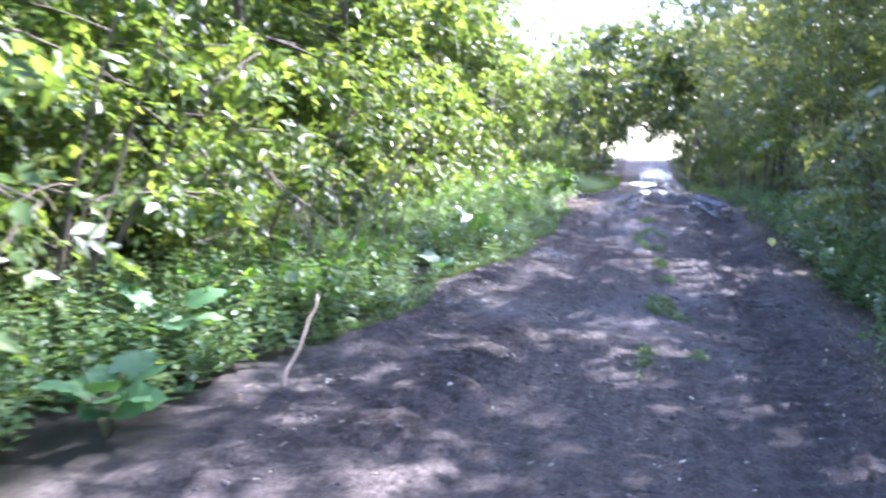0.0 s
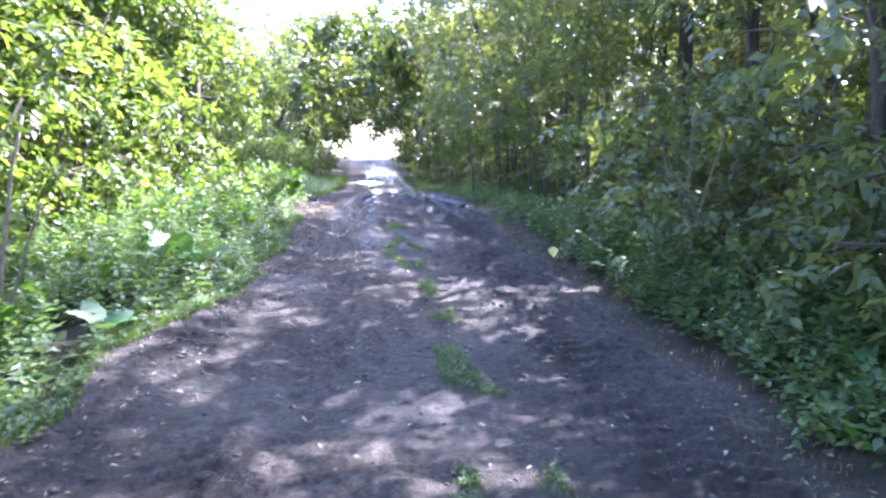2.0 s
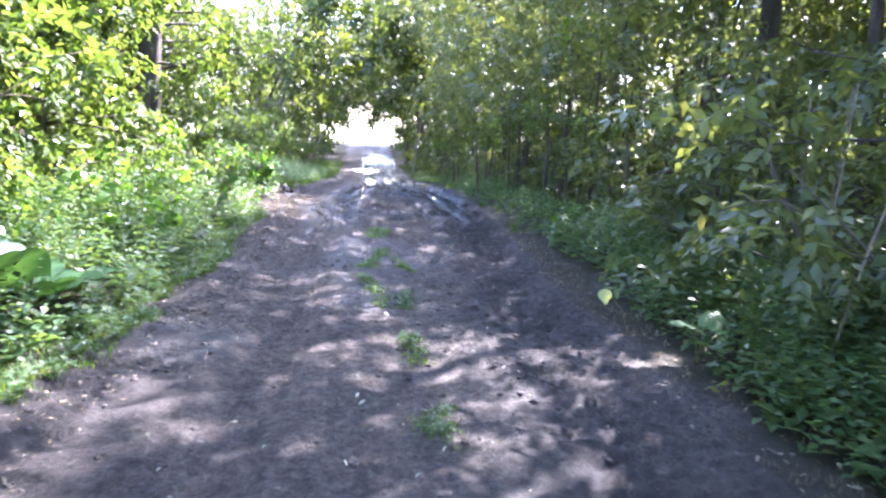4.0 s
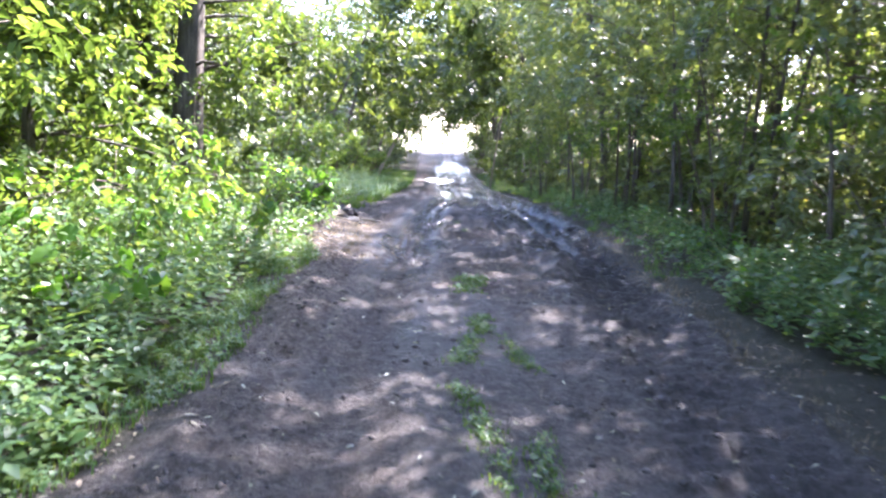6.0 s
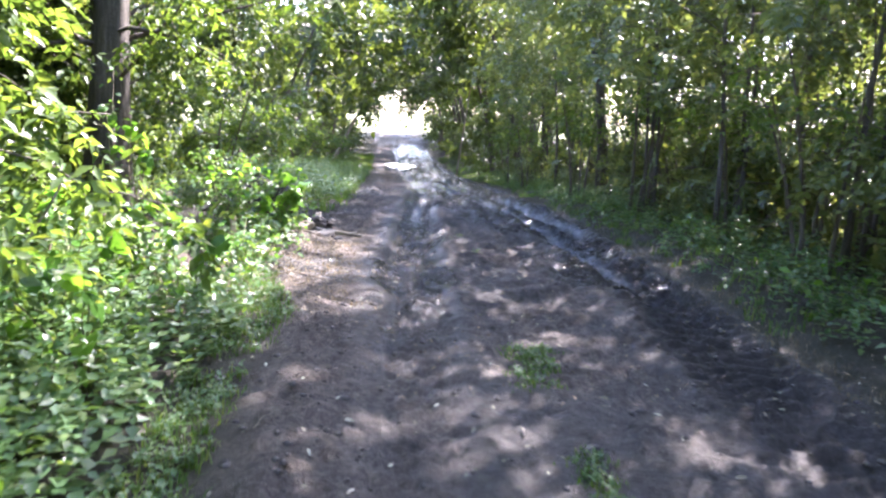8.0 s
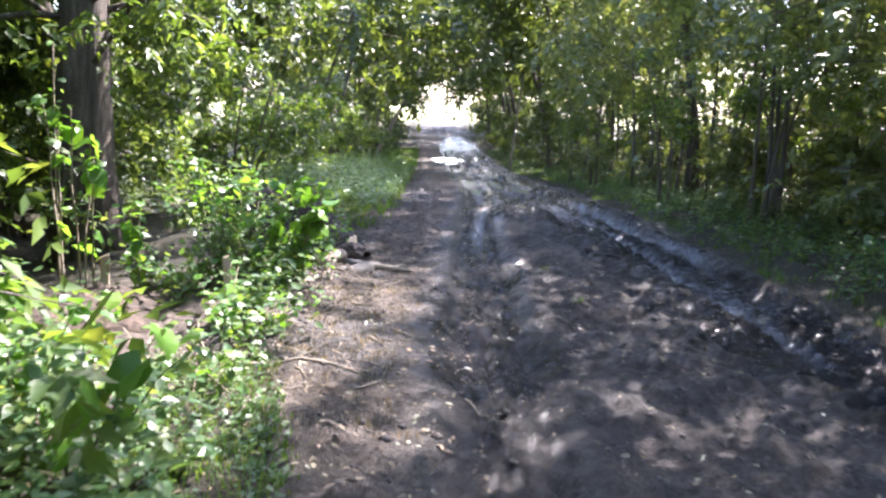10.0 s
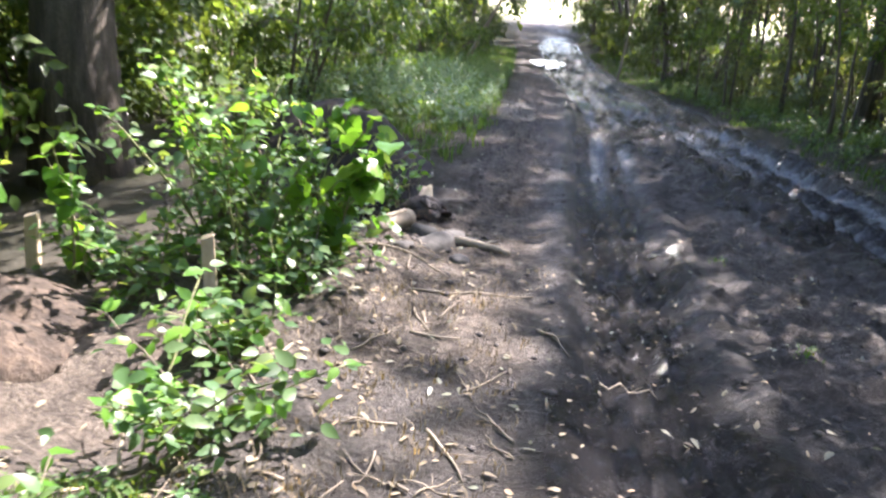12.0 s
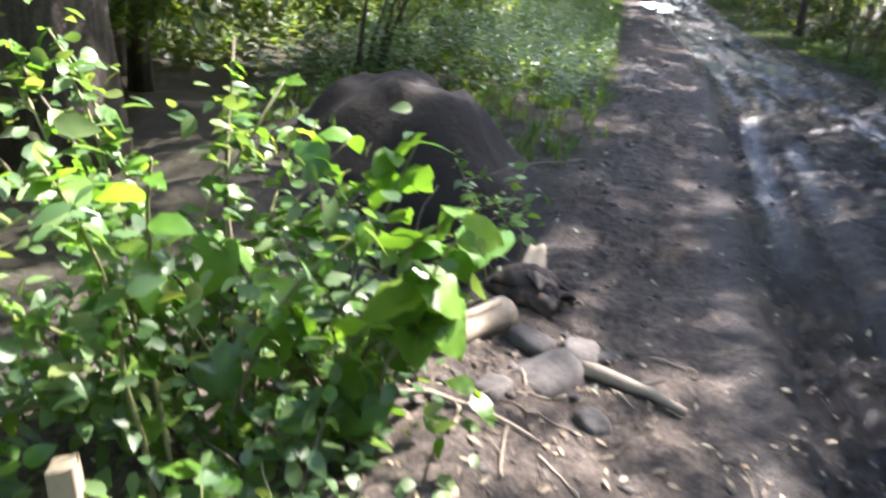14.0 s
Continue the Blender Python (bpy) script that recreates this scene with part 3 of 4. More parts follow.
# Tall crowns added to block the sun, spaced to leave the bramble lit.
added_shade_trees = [tree(70 + i, h, 3.2, 4.2, 34, 10500, 0.165, M_RIGHT, 0.55, 0.12, (-0.7, 0.0), 0.34, label="tall tree added to shade the track and verges from above", lift=0.15, even=1.8) for i, h in enumerate((11.5, 12.5, 11.0))]
for k, y in enumerate((-3.0, 1.2, 5.6, 9.8, 13.8, 17.4, 23.6, 32.2, 36.0, 39.6)):
    plant(added_shade_trees[k % 3], (4.75 if y < 16 else 6.7 if 22 < y < 25 else 5.4) + rng.normal(0, 0.2), y, rng.normal(0, 25), rng.uniform(0.95, 1.05) * (1.33 if y > 30 else 1.08), k < 3)
# More of the added trees, set where track and verges needed shade.
for k, (x, y) in enumerate(((6.2, -0.8), (7.0, 3.6), (7.3, 7.8), (7.0, 11.9), (6.3, 20.4), (6.2, 27.2), (-5.7, 8.8), (-6.0, 4.0), (-7.0, 26.0))):
    plant(added_shade_trees[k % 3], x, y, rng.uniform(0, 360), rng.uniform(0.95, 1.1))

# Added for its shadow on the left wood edge; crown sits above view.
added_overhang_tree = tree(77, 11.0, 3.0, 6.6, 34, 9000, 0.17, M_RIGHT, 0.55, 0.12, (-2.9, 0.0), 0.34, label="tall leaning tree added to shade the wood edge, crown out of view", lift=0.1)
plant(added_overhang_tree, 4.3, 28.0, 0, 1.0, True)

thicket_trees = [tree(80 + i, h, 1.9, 1.9, 24, 6600, 0.135, M_RIGHT, 0.5, 0.035, spread=0.3, label="slender thicket tree with bare lower stems and leafy top", stems=3) for i, h in enumerate((6.5, 7.5, 7.0))]
stand(thicket_trees, [(4.3, 15.2, 0.95), (3.9, 18.0, 0.95), (4.0, 20.6, 1.0), (3.9, 23.4, 1.0), (4.2, 26.6, 1.0), (4.0, 30.0, 1.0), (4.2, 33.4, 1.0), (6.9, 16.5, 1.05), (7.2, 20.0, 1.1), (6.9, 23.8, 1.05), (7.1, 28.0, 1.1), (7.0, 32.0, 1.05), (4.2, 37.0, 1.0)], rng)
wood_trees = [tree(90 + i, h, 3.2, 0.5, 15, 1900, 0.52, M_FAR, 0.6, 0.16, spread=0.5, label="tree in the depth of the shady wood", lift=0.1) for i, h in enumerate((10.0, 11.5))]
stand(wood_trees, [(-14.5 - 3.5 * (k % 2), -6 + 2.6 * k, 1.0) for k in range(17)] + [(14.8 + 3.2 * (k % 2), -4 + 3.0 * k, 1.0) for k in range(16)] + [(-9.8, 28.5 + 3 * k, 0.8) for k in range(4)], rng)
saplings = [tree(120 + i, h, 0.8, 0.9, 9, 1000, 0.1, M_LEFT, 0.5, 0.028, spread=0.14, label="thin bare-stemmed sapling in the thicket", name="sapling", stems=3, bark=M_STEM, sides=5) for i, h in enumerate((3.4, 4.2, 3.8))]
stand(saplings, [(3.3 + 0.9 * rng.random() + (k % 3) * 1.2, 15.0 + k * 0.95, rng.uniform(0.85, 1.15)) for k in range(26)], rng)

tunnel_trees = [tree(100 + i, h, 3.1, 2.9, 22, 3600, 0.33, M_FAR, 0.55, 0.1, lean, 0.36, label="tree arching over the far end of the track", lift=0.1) for i, (h, lean) in enumerate(((8.5, (3.0, 0)), (9.5, (2.4, 0.5)), (9.0, (3.3, 0.3))))]
used = 0
for y in np.arange(40, 92, 5.2):
    for side in (-1, 1):
        for row in (0, 1):
            x = side * (4.9 + 4.6 * row) + rng.normal(0, 0.3) - 0.3
            p = tunnel_trees[used % 3]
            plant(p, x, float(y) + rng.normal(0, 0.6), (180 if side > 0 else 0) + rng.normal(0, 25), rng.uniform(0.9, 1.1) * (1.15 if side > 0 else 1.0), used < 3)
            used += 1

# ---------------------------------------------------------------- shrubs along the verges
shrubs_left = [tree(140 + i, h, 1.15, 0.15, 22, 3100, 0.12, M_LEFT, 0.5, 0.03, spread=0.13, label="leafy roadside shrub in dappled sun", name="shrub", stems=4, bark=M_STEM, sides=5) for i, h in enumerate((2.4, 3.2, 2.0))]
stand(shrubs_left, [(-4.1, 2.0, 1.0), (-4.4, 4.4, 1.1), (-4.0, 6.7, 0.9), (-4.3, 8.8, 1.05), (-4.2, 11.2, 0.95), (-4.1, 13.4, 1.0), (-4.6, 15.6, 0.9), (-4.1, 25.4, 0.95), (-4.2, 28.0, 1.0), (-4.2, 30.6, 1.1), (-4.3, 33.4, 1.0), (-4.0, 36.2, 1.1), (-3.9, 39.0, 1.1), (-6.2, 28.5, 1.2), (-6.4, 33.5, 1.2), (-6.0, 37.5, 1.2), (-5.8, 22.8, 0.9), (-4.4, -0.5, 1.0),
                    (11.5, 15.0, 1.3), (10.8, 19.0, 1.4), (11.6, 23.0, 1.4), (11.0, 27.5, 1.4), (11.6, 32.0, 1.4), (11.2, 37.0, 1.5), (8.6, 25.5, 1.0), (8.4, 35.0, 1.1)], rng)
far_shrubs = [tree(180 + i, h, 1.2, 0.15, 9, 950, 0.22, M_FAR, 0.55, 0.03, spread=0.22, label="leafy shrub at the far end of the track", name="shrub", stems=3, bark=M_STEM, sides=4) for i, h in enumerate((2.6, 3.2))]
stand(far_shrubs, [(-4.3 - 1.5 * (k % 2), 42 + 3.1 * k, 1.1) for k in range(15)] + [(4.0 + 1.5 * (k % 2), 40 + 3.3 * k, 1.05) for k in range(15)] + [(9.4 + 0.8 * (k % 2), 13.5 + 2.1 * k, 1.0) for k in range(15) if k != 3] + [(-6.5 - 2.2 * (k % 3), -1 + 2.3 * k, 0.9) for k in range(13)] + [(-6.6, 21.6, 0.9), (-7.4, 23.8, 1.0), (-6.3, 25.8, 0.9), (-8.0, 27.6, 1.0), (-5.4, 18.6, 0.7)] + [(-8.6 - 1.7 * (k % 3), 1 + 1.8 * k, 1.15) for k in range(18)] + [(8.2 + 1.6 * (k % 2), 3 + 2.2 * k, 1.1) for k in range(8)] + [(12.6 + 1.3 * (k % 2), 12 + 2.4 * k, 1.3) for k in range(15)] + [(6.2 + 1.9 * (k % 3), 56 + 3.2 * k, 1.35) for k in range(13)] + [(-6.9 - 1.8 * (k % 2), 60 + 3.6 * k, 1.3) for k in range(10)], rng)
shrubs_right = [tree(160 + i, h, 1.0, 0.1, 22, 3100, 0.12, M_RIGHT, 0.55, 0.03, spread=0.14, label="dark green shrub crowding the shaded verge", name="shrub", stems=4, bark=M_STEM, sides=5) for i, h in enumerate((2.2, 3.0, 1.8))]
stand(shrubs_right, [(3.1, 4.6, 0.9), (3.5, 6.6, 1.1), (3.3, 8.6, 0.95), (3.6, 10.4, 1.05), (3.6, 12.4, 0.9), (3.9, 14.6, 0.8), (3.2, 2.2, 0.9), (4.2, 26.0, 0.5), (4.0, 29.5, 0.5), (3.9, 33, 0.6), (4.0, 36, 0.6), (2.9, 0, 0.9), (5.6, 15.4, 0.8), (6.2, 17.4, 0.9), (5.7, 19.6, 0.75), (6.3, 21.8, 0.9), (5.6, 24.2, 0.75), (6.2, 27.0, 0.9), (5.9, 30.2, 0.85), (6.2, 33.6, 0.9), (4.6, 15.6, 1.0), (4.9, 17.6, 1.1), (4.5, 19.6, 1.0), (5.0, 21.6, 1.15), (4.6, 23.4, 1.0), (5.1, 25.4, 1.1), (4.8, 28.0, 1.1), (5.0, 31.6, 1.1)], rng)


# ---------------------------------------------------------------- low herbs and grass
def herb_layer(name, seed, places, label, material, leaf=0.075, width=0.6):
    """Upright weeds with pairs of leaves up the stem: places of (x, y, height)."""
    g = np.random.default_rng(seed)
    P, D, N, L = [], [], [], []
    for x, y, h in places:
        z = gz(x, y)
        lean = g.normal(0, 0.12, 2)
        pairs = max(3, int(h / 0.055))
        for k in range(pairs):
            u = (k + 1) / pairs
            a = k * 1.6 + g.uniform(0, 1.2)
            for b in (a, a + math.pi):
                P.append((x + lean[0] * u * h, y + lean[1] * u * h, z + h * u * 0.95))
                D.append((math.cos(b), math.sin(b), g.normal(0.15, 0.3)))
                N.append((g.normal(0, 0.25), g.normal(0, 0.25), 1.0))
                L.append(leaf * g.uniform(0.6, 1.3) * (1.25 - 0.6 * u))
    L = np.array(L)
    v, f = leaf_arrays(np.array(P), np.array(D), np.array(N), L, L * width)
    return tagged(new(name, mesh_from(name, v, f, material)), label, "weeds", kind="stuff")


def scatter(g, n, x0, x1, y0, y1, keep):
    out = []
    while len(out) < n:
        x, y = g.uniform(x0, x1), g.uniform(y0, y1)
        if keep(x, y):
            out.append((x, y))
    return out


g = np.random.default_rng(11)
clump = lambda x, y, s: float(vnoise(np.array([x]), np.array([y]), 0.8, s)[0])
left_spots = scatter(g, 5200, -4.6, -1.4, 0.5, 42, lambda x, y: x < edge_left(y) - 0.1 - 0.12 * (clump(x, y, 31) + 1) * (y > 10) and g.random() < (1.0 if y < 17 else 0.35) and not (16.4 < y < 23 and x > -3.0) and not (17.4 < y < 24.5) and clump(x, y, 32) > -0.75 and min((x - bx) ** 2 + (y - by) ** 2 for bx, by in ((-2.25, 10.5), (-2.55, 3.0), (-2.2, 8.0))) > 0.16)
herb_layer("weeds_left", 12, [(x, y, g.uniform(0.12, 0.3) + 0.5 * min(1.0, max(0, edge_left(y) - x) / 1.2) * g.uniform(0.3, 1.0)) for x, y in left_spots], "bright green nettles and weeds on the sunny verge", M_HERB, 0.085)
right_spots = scatter(g, 4600, 1.4, 4.2, 1.5, 40, lambda x, y: x > edge_right(y) + (0.04 if y < 12 else 0.15) + 0.14 * (clump(x, y, 33) + 1) and clump(x, y, 34) > -0.6 - 0.02 * y and (y < 15 or g.random() < 0.22))
herb_layer("weeds_right", 13, [(x, y, (g.uniform(0.12, 0.34) + 0.4 * min(1.0, max(0, x - edge_right(y)) / 1.0) * g.uniform(0.3, 1.0)) * (1 if y < 15 else 0.6)) for x, y in right_spots], "green weeds and seedlings on the shaded verge", M_HERB, 0.08)


wood_spots = scatter(g, 1500, 4.4, 11.0, 13.0, 40.0, lambda x, y: True)
herb_layer("weeds_wood", 27, [(x, y, g.uniform(0.2, 0.7)) for x, y in wood_spots], "dim green undergrowth on the floor of the thicket", M_RIGHT, 0.16)
floor_spots = scatter(g, 1200, -11.0, -4.4, 0.0, 36.0, lambda x, y: not (16.8 < y < 25 and x > -7))
herb_layer("weeds_wood", 28, [(x, y, g.uniform(0.2, 0.7)) for x, y in floor_spots], "dim green undergrowth on the floor of the wood", M_LEFT, 0.16)


def grass_layer(name, seed, spots, h, label, material=M_GRASS, blades=7, wide=0.006):
    g = np.random.default_rng(seed)
    n = len(spots) * blades
    xy = np.repeat(np.array(spots), blades, 0) + g.normal(0, 0.035, (n, 2))
    z = ground_height(xy[:, 0], xy[:, 1])
    p = np.column_stack([xy, z - 0.005])
    hh = h * g.uniform(0.4, 1.3, n)
    a = g.uniform(0, 2 * np.pi, n)
    bend = g.uniform(0.1, 0.8, n)
    side = np.column_stack([-np.sin(a), np.cos(a), np.zeros(n)]) * wide
    out = np.column_stack([np.cos(a) * bend, np.sin(a) * bend, np.ones(n)])
    mid = p + out * np.array([0.5, 0.5, 1]) * hh[:, None] * 0.55
    tip = p + out * np.array([1.2, 1.2, 0.9]) * hh[:, None]
    v = np.stack([p - side, p + side, mid - side * 0.8, mid + side * 0.8, tip], 1).reshape(-1, 3)
    f = (np.array([[0, 1, 3], [0, 3, 2], [2, 3, 4]])[None] + (np.arange(n) * 5)[:, None, None]).reshape(-1, 3)
    return tagged(new(name, mesh_from(name, v, f, material)), label, "grass", kind="stuff")


strip = [(x + 0.2 + 0.1 * clump(0, y, 40), y) for x, y in scatter(g, 900, -0.3, 0.3, 3.0, 20.5, lambda x, y: abs(x) < 0.18 + 0.12 * clump(x, y, 41) and clump(x * 4, y * 2, 42) > (0.15 if y < 8 else -0.1 if y < 11 else -0.5 if y < 15.5 else 0.75))]
grass_layer("grass_strip", 14, strip, 0.034, "thin grass growing along the middle of the track", blades=5, wide=0.004)
herb_layer("weeds_strip", 24, [(x, y, g.uniform(0.03, 0.06)) for x, y in strip[::2]], "low plantain and clover in the middle of the track", M_HERB, 0.028)
left_grass = scatter(g, 2000, -2.9, -1.0, 5.0, 17.5, lambda x, y: abs(x - edge_left(y) + 0.15) < 0.26 + 0.2 * clump(x, y, 44) and clump(x, y * 1.5, 45) > -0.6)
grass_layer("grass_left", 15, left_grass, 0.06, "short green grass edging the track", blades=6, wide=0.004)
herb_layer("weeds_edge", 25, [(x, y, g.uniform(0.03, 0.1)) for x, y in left_grass[::2]], "low green seedlings along the track edge", M_HERB, 0.045)
bank = scatter(g, 3400, -4.2, -1.4, 22.5, 60, lambda x, y: x < edge_left(y) + 0.15 * clump(x, y, 46))
grass_layer("grass_bank", 16, bank, 0.16, "long green grass on the bank beside the track", blades=8, wide=0.007)
herb_layer("weeds_bank", 26, [(x, y, g.uniform(0.08, 0.3)) for x, y in bank[::4]], "green weeds among the grass of the bank", M_HERB, 0.06)
right_bank = scatter(g, 2000, 2.0, 4.2, 16, 60, lambda x, y: x > edge_right(y) + 0.1 + 0.2 * clump(x, y, 47))
grass_layer("grass_bank", 17, right_bank, 0.1, "yellow-green grass at the foot of the thicket", blades=7, wide=0.006)
dry_grass = scatter(g, 140, -2.0, -0.95, 16.4, 19.8, lambda x, y: clump(x, y, 43) > 0.0) + scatter(g, 260, 1.2, 3.0, 3.0, 20, lambda x, y: abs(x - edge_right(y) - 0.05) < 0.2)
grass_layer("dry_grass", 18, dry_grass, 0.05, "dry straw-coloured grass tufts on the bare edge", M_DRY, 12, 0.0022)


# ---------------------------------------------------------------- litter on the ground
def fallen_leaves(name, seed, count, x0, x1, y0, y1, size, material, label, keep=lambda x, y: True):
    g = np.random.default_rng(seed)
    xy = np.array(scatter(g, count, x0, x1, y0, y1, keep))
    z = ground_height(xy[:, 0], xy[:, 1]) + 0.008
    d = np.column_stack([g.normal(0, 1, (count, 2)), g.normal(0, 0.12, count)])
    n = np.column_stack([g.normal(0, 0.25, (count, 2)), np.ones(count)])
    L = size * g.uniform(0.5, 1.3, count)
    v, f = leaf_arrays(np.column_stack([xy, z]), d, n, L, L * g.uniform(0.18, 0.5, count), True)
    return tagged(new(name, mesh_from(name, v, f, material)), label, "fallen leaves", kind="stuff")


fallen_leaves("fallen_leaves", 50, 2100, -2.2, 2.4, 2.5, 30, 0.045, M_FALLEN, "pale fallen leaves scattered over the mud")
fallen_leaves("dead_leaves", 51, 1300, -3.0, -0.6, 15.8, 20.2, 0.04, M_DRY, "brown dry leaf litter on the bare edge", lambda x, y: g.random() < math.exp(-((x + 1.7) / 0.8) ** 2))
fallen_leaves("dead_leaves", 54, 1500, -0.9, 2.1, 14.5, 21.0, 0.034, M_DRY, "brown leaf scraps trodden into the track")
fallen_leaves("dead_leaves", 52, 900, -2.3, -1.2, 3.5, 12, 0.035, M_DRY, "brown dry leaf litter along the ridge of the track", lambda x, y: abs(x - edge_left(y) - 0.3) < 0.35)
fallen_leaves("dead_leaves", 53, 2200, 1.2, 3.2, 3.0, 22, 0.04, M_DRY, "brown dry leaf litter at the shaded verge", lambda x, y: abs(x - edge_right(y) - 0.3) < 0.5)


def clods(seed, count, label):
    """Small lumps of churned earth, each a crushed octahedron."""
    g = np.random.default_rng(seed)
    xy = np.array(scatter(g, count, -1.9, 2.4, 2.2, 30, lambda x, y: edge_left(y) < x < edge_right(y) and g.random() < 0.12 + 0.5 * math.exp(-((x - float(rut_right(y))) / 0.7) ** 2) + 0.6 * math.exp(-((x - float(edge_left(y)) - 0.35) / 0.25) ** 2)))
    z = ground_height(xy[:, 0], xy[:, 1])
    r = 0.005 + 0.026 * g.random(count) ** 4
    o = np.array([[1, 0, 0], [0, 1, 0], [-1, 0, 0], [0, -1, 0], [0, 0, 1], [0, 0, -1]], float)
    v = np.column_stack([xy, z + 0.002])[:, None] + (o[None] * (1 + 0.5 * g.normal(0, 0.5, (count, 6, 3))) * np.array([1, 1, 0.6])) * r[:, None, None]
    f0 = np.array([[0, 1, 4], [1, 2, 4], [2, 3, 4], [3, 0, 4], [1, 0, 5], [2, 1, 5], [3, 2, 5], [0, 3, 5]])
    f = (f0[None] + (np.arange(count) * 6)[:, None, None]).reshape(-1, 3)
    return tagged(new("soil_clods", mesh_from("soil_clods", v.reshape(-1, 3), f, M_CLOD)), label, "soil", kind="stuff")


clods(55, 9000, "dark crumbs and clods of churned earth on the track")


def twig(x, y, ang, length, r, seed, name="fallen_twig", label="dry grey-brown twig lying on the earth", rise=0.0, material=None):
    g = np.random.default_rng(seed)
    n = 7
    u = np.linspace(0, 1, n)
    kink = np.cumsum(g.normal(0, 0.035 * length, n)) * u
    px, py = x + math.cos(ang) * u * length - math.sin(ang) * kink, y + math.sin(ang) * u * length + math.cos(ang) * kink
    pz = ground_height(px, py) + r * 0.8 + rise * u + np.abs(g.normal(0, 0.004, n))
    items = [tube_arrays(np.column_stack([px, py, pz]), np.linspace(r, r * 0.45, n), 6, seed, 0.3)]
    k = n // 2
    tip = np.array([px[k], py[k], pz[k]])
    fork = np.array([math.cos(ang + 0.7), math.sin(ang + 0.7), 0.25]) * length * 0.3
    items.append(tube_arrays(np.array([tip, tip + fork * 0.5, tip + fork]), [r * 0.5, r * 0.4, r * 0.2], 4))
    v, f = join_arrays(items)
    c = np.array([px[0], py[0], pz[0]])
    ob = new(name, mesh_from(name, v - c, f, material or M_TWIG, True))
    ob.location = c
    return tagged(ob, label, "twig", "twigs on the ground")


gt = np.random.default_rng(60)
for k in range(70):
    tx, ty = gt.normal(-1.55, 0.4), gt.uniform(16.9, 20.3)
    twig(tx, ty, gt.uniform(0, 6.28), gt.uniform(0.08, 0.32), gt.uniform(0.003, 0.007), 300 + k)
for k in range(26):
    tx, ty = gt.uniform(-1.4, 1.9), gt.uniform(4, 17)
    twig(tx, ty, gt.uniform(0, 6.28), gt.uniform(0.06, 0.2), gt.uniform(0.002, 0.005), 400 + k)
twig(-1.36, 19.98, -0.35, 0.36, 0.03, 500, "fallen_branch", "thick broken branch lying at the track edge")
twig(-1.95, 19.55, -0.1, 0.5, 0.01, 501, "fallen_branch", "broken branch lying under the weeds")
twig(-1.9, 17.2, 0.2, 0.7, 0.012, 502, "fallen_branch", "grey dead branch on the littered ground")
twig(-2.4, 17.35, 2.3, 0.45, 0.009, 503, "fallen_branch", "pale bare twig on the brown soil", 0.12)
twig(-2.1, 17.5, 2.0, 0.5, 0.008, 504, "fallen_branch", "pale bare twig on the brown soil", 0.18)
twig(-1.5, 19.1, 0.1, 0.6, 0.006, 505, "fallen_branch", "thin dark branch across the bare edge")


# ---------------------------------------------------------------- mounds, pit edge, stakes, log, stones, scrap
def mound(name, x, y, rx, ry, h, seed, material, label, base=0.12, rough=1.0):
    n, m = 40, 16
    v = [(0, 0, h)]
    for i in range(1, m + 1):
        r = i / m
        for j in range(n):
            a = 2 * math.pi * j / n
            w = 1 + 0.12 * math.sin(2 * a + seed) + 0.07 * math.sin(5 * a + seed * 2)
            px, py = rx * r * w * math.cos(a), ry * r * w * math.sin(a)
            k = float(vnoise(np.array([px + seed]), np.array([py]), 3.5, seed)[0]) * 0.05 + float(vnoise(np.array([px + seed]), np.array([py]), 9.0, seed)[0]) * 0.025
            v.append((px, py, h * (1 - r * r) ** 1.5 + rough * k * (1.2 - r) + (gz(x + px, y + py) - gz(x, y)) * r - base * (i == m)))
    f = [[0, 1 + j, 1 + (j + 1) % n] for j in range(n)]
    for i in range(m - 1):
        for j in range(n):
            a, b = 1 + i * n + j, 1 + i * n + (j + 1) % n
            f += [[a, a + n, b + n], [a, b + n, b]]
    ob = new(name, mesh_from(name, np.array(v), np.array(f), material, True))
    ob.location = (x, y, gz(x, y))
    return tagged(ob, label, "earth mound")


mound("earth_mound", -2.6, 22.1, 0.9, 0.75, 0.48, 3, M_DARKSOIL, "rounded heap of black dug earth beside the track", 0.12, 2.0)
mound("earth_mound", -3.2, 18.2, 0.68, 0.5, 0.1, 5, M_BROWNSOIL, "low heap of dry brown dug soil with twigs", 0.12, 2.6)


def stake(x, y, h, w, tilt, label):
    bm = bmesh.new()
    bmesh.ops.create_cube(bm, size=1.0)
    bmesh.ops.scale(bm, verts=bm.verts, vec=(w, w * 0.8, h + 0.25))
    bmesh.ops.subdivide_edges(bm, edges=bm.edges, cuts=2)
    g = np.random.default_rng(int(h * 1000))
    for v in bm.verts:
        v.co += Vector(g.normal(0, w * 0.03, 3))
        if v.co.z > h * 0.4:
            v.co.z += v.co.x * 0.35
    bmesh.ops.bevel(bm, geom=list(bm.edges), offset=w * 0.05, segments=1, affect="EDGES")
    me = bpy.data.meshes.new("wooden_stake")
    bm.to_mesh(me)
    bm.free()
    me.materials.append(M_CUT)
    ob = new("wooden_stake", me)
    ob.matrix_basis = pose(x, y, gz(x, y) + h / 2 - 0.125, tilt[0], tilt[1], 20)
    return tagged(ob, label, "stake", "cut stakes in the weeds")


stake(-2.32, 18.72, 0.32, 0.055, (3, -2), "short pale sawn wooden stake driven into the ground")
stake(-3.3, 18.95, 0.26, 0.06, (-2, 2), "short weathered wooden stake behind the brown soil")


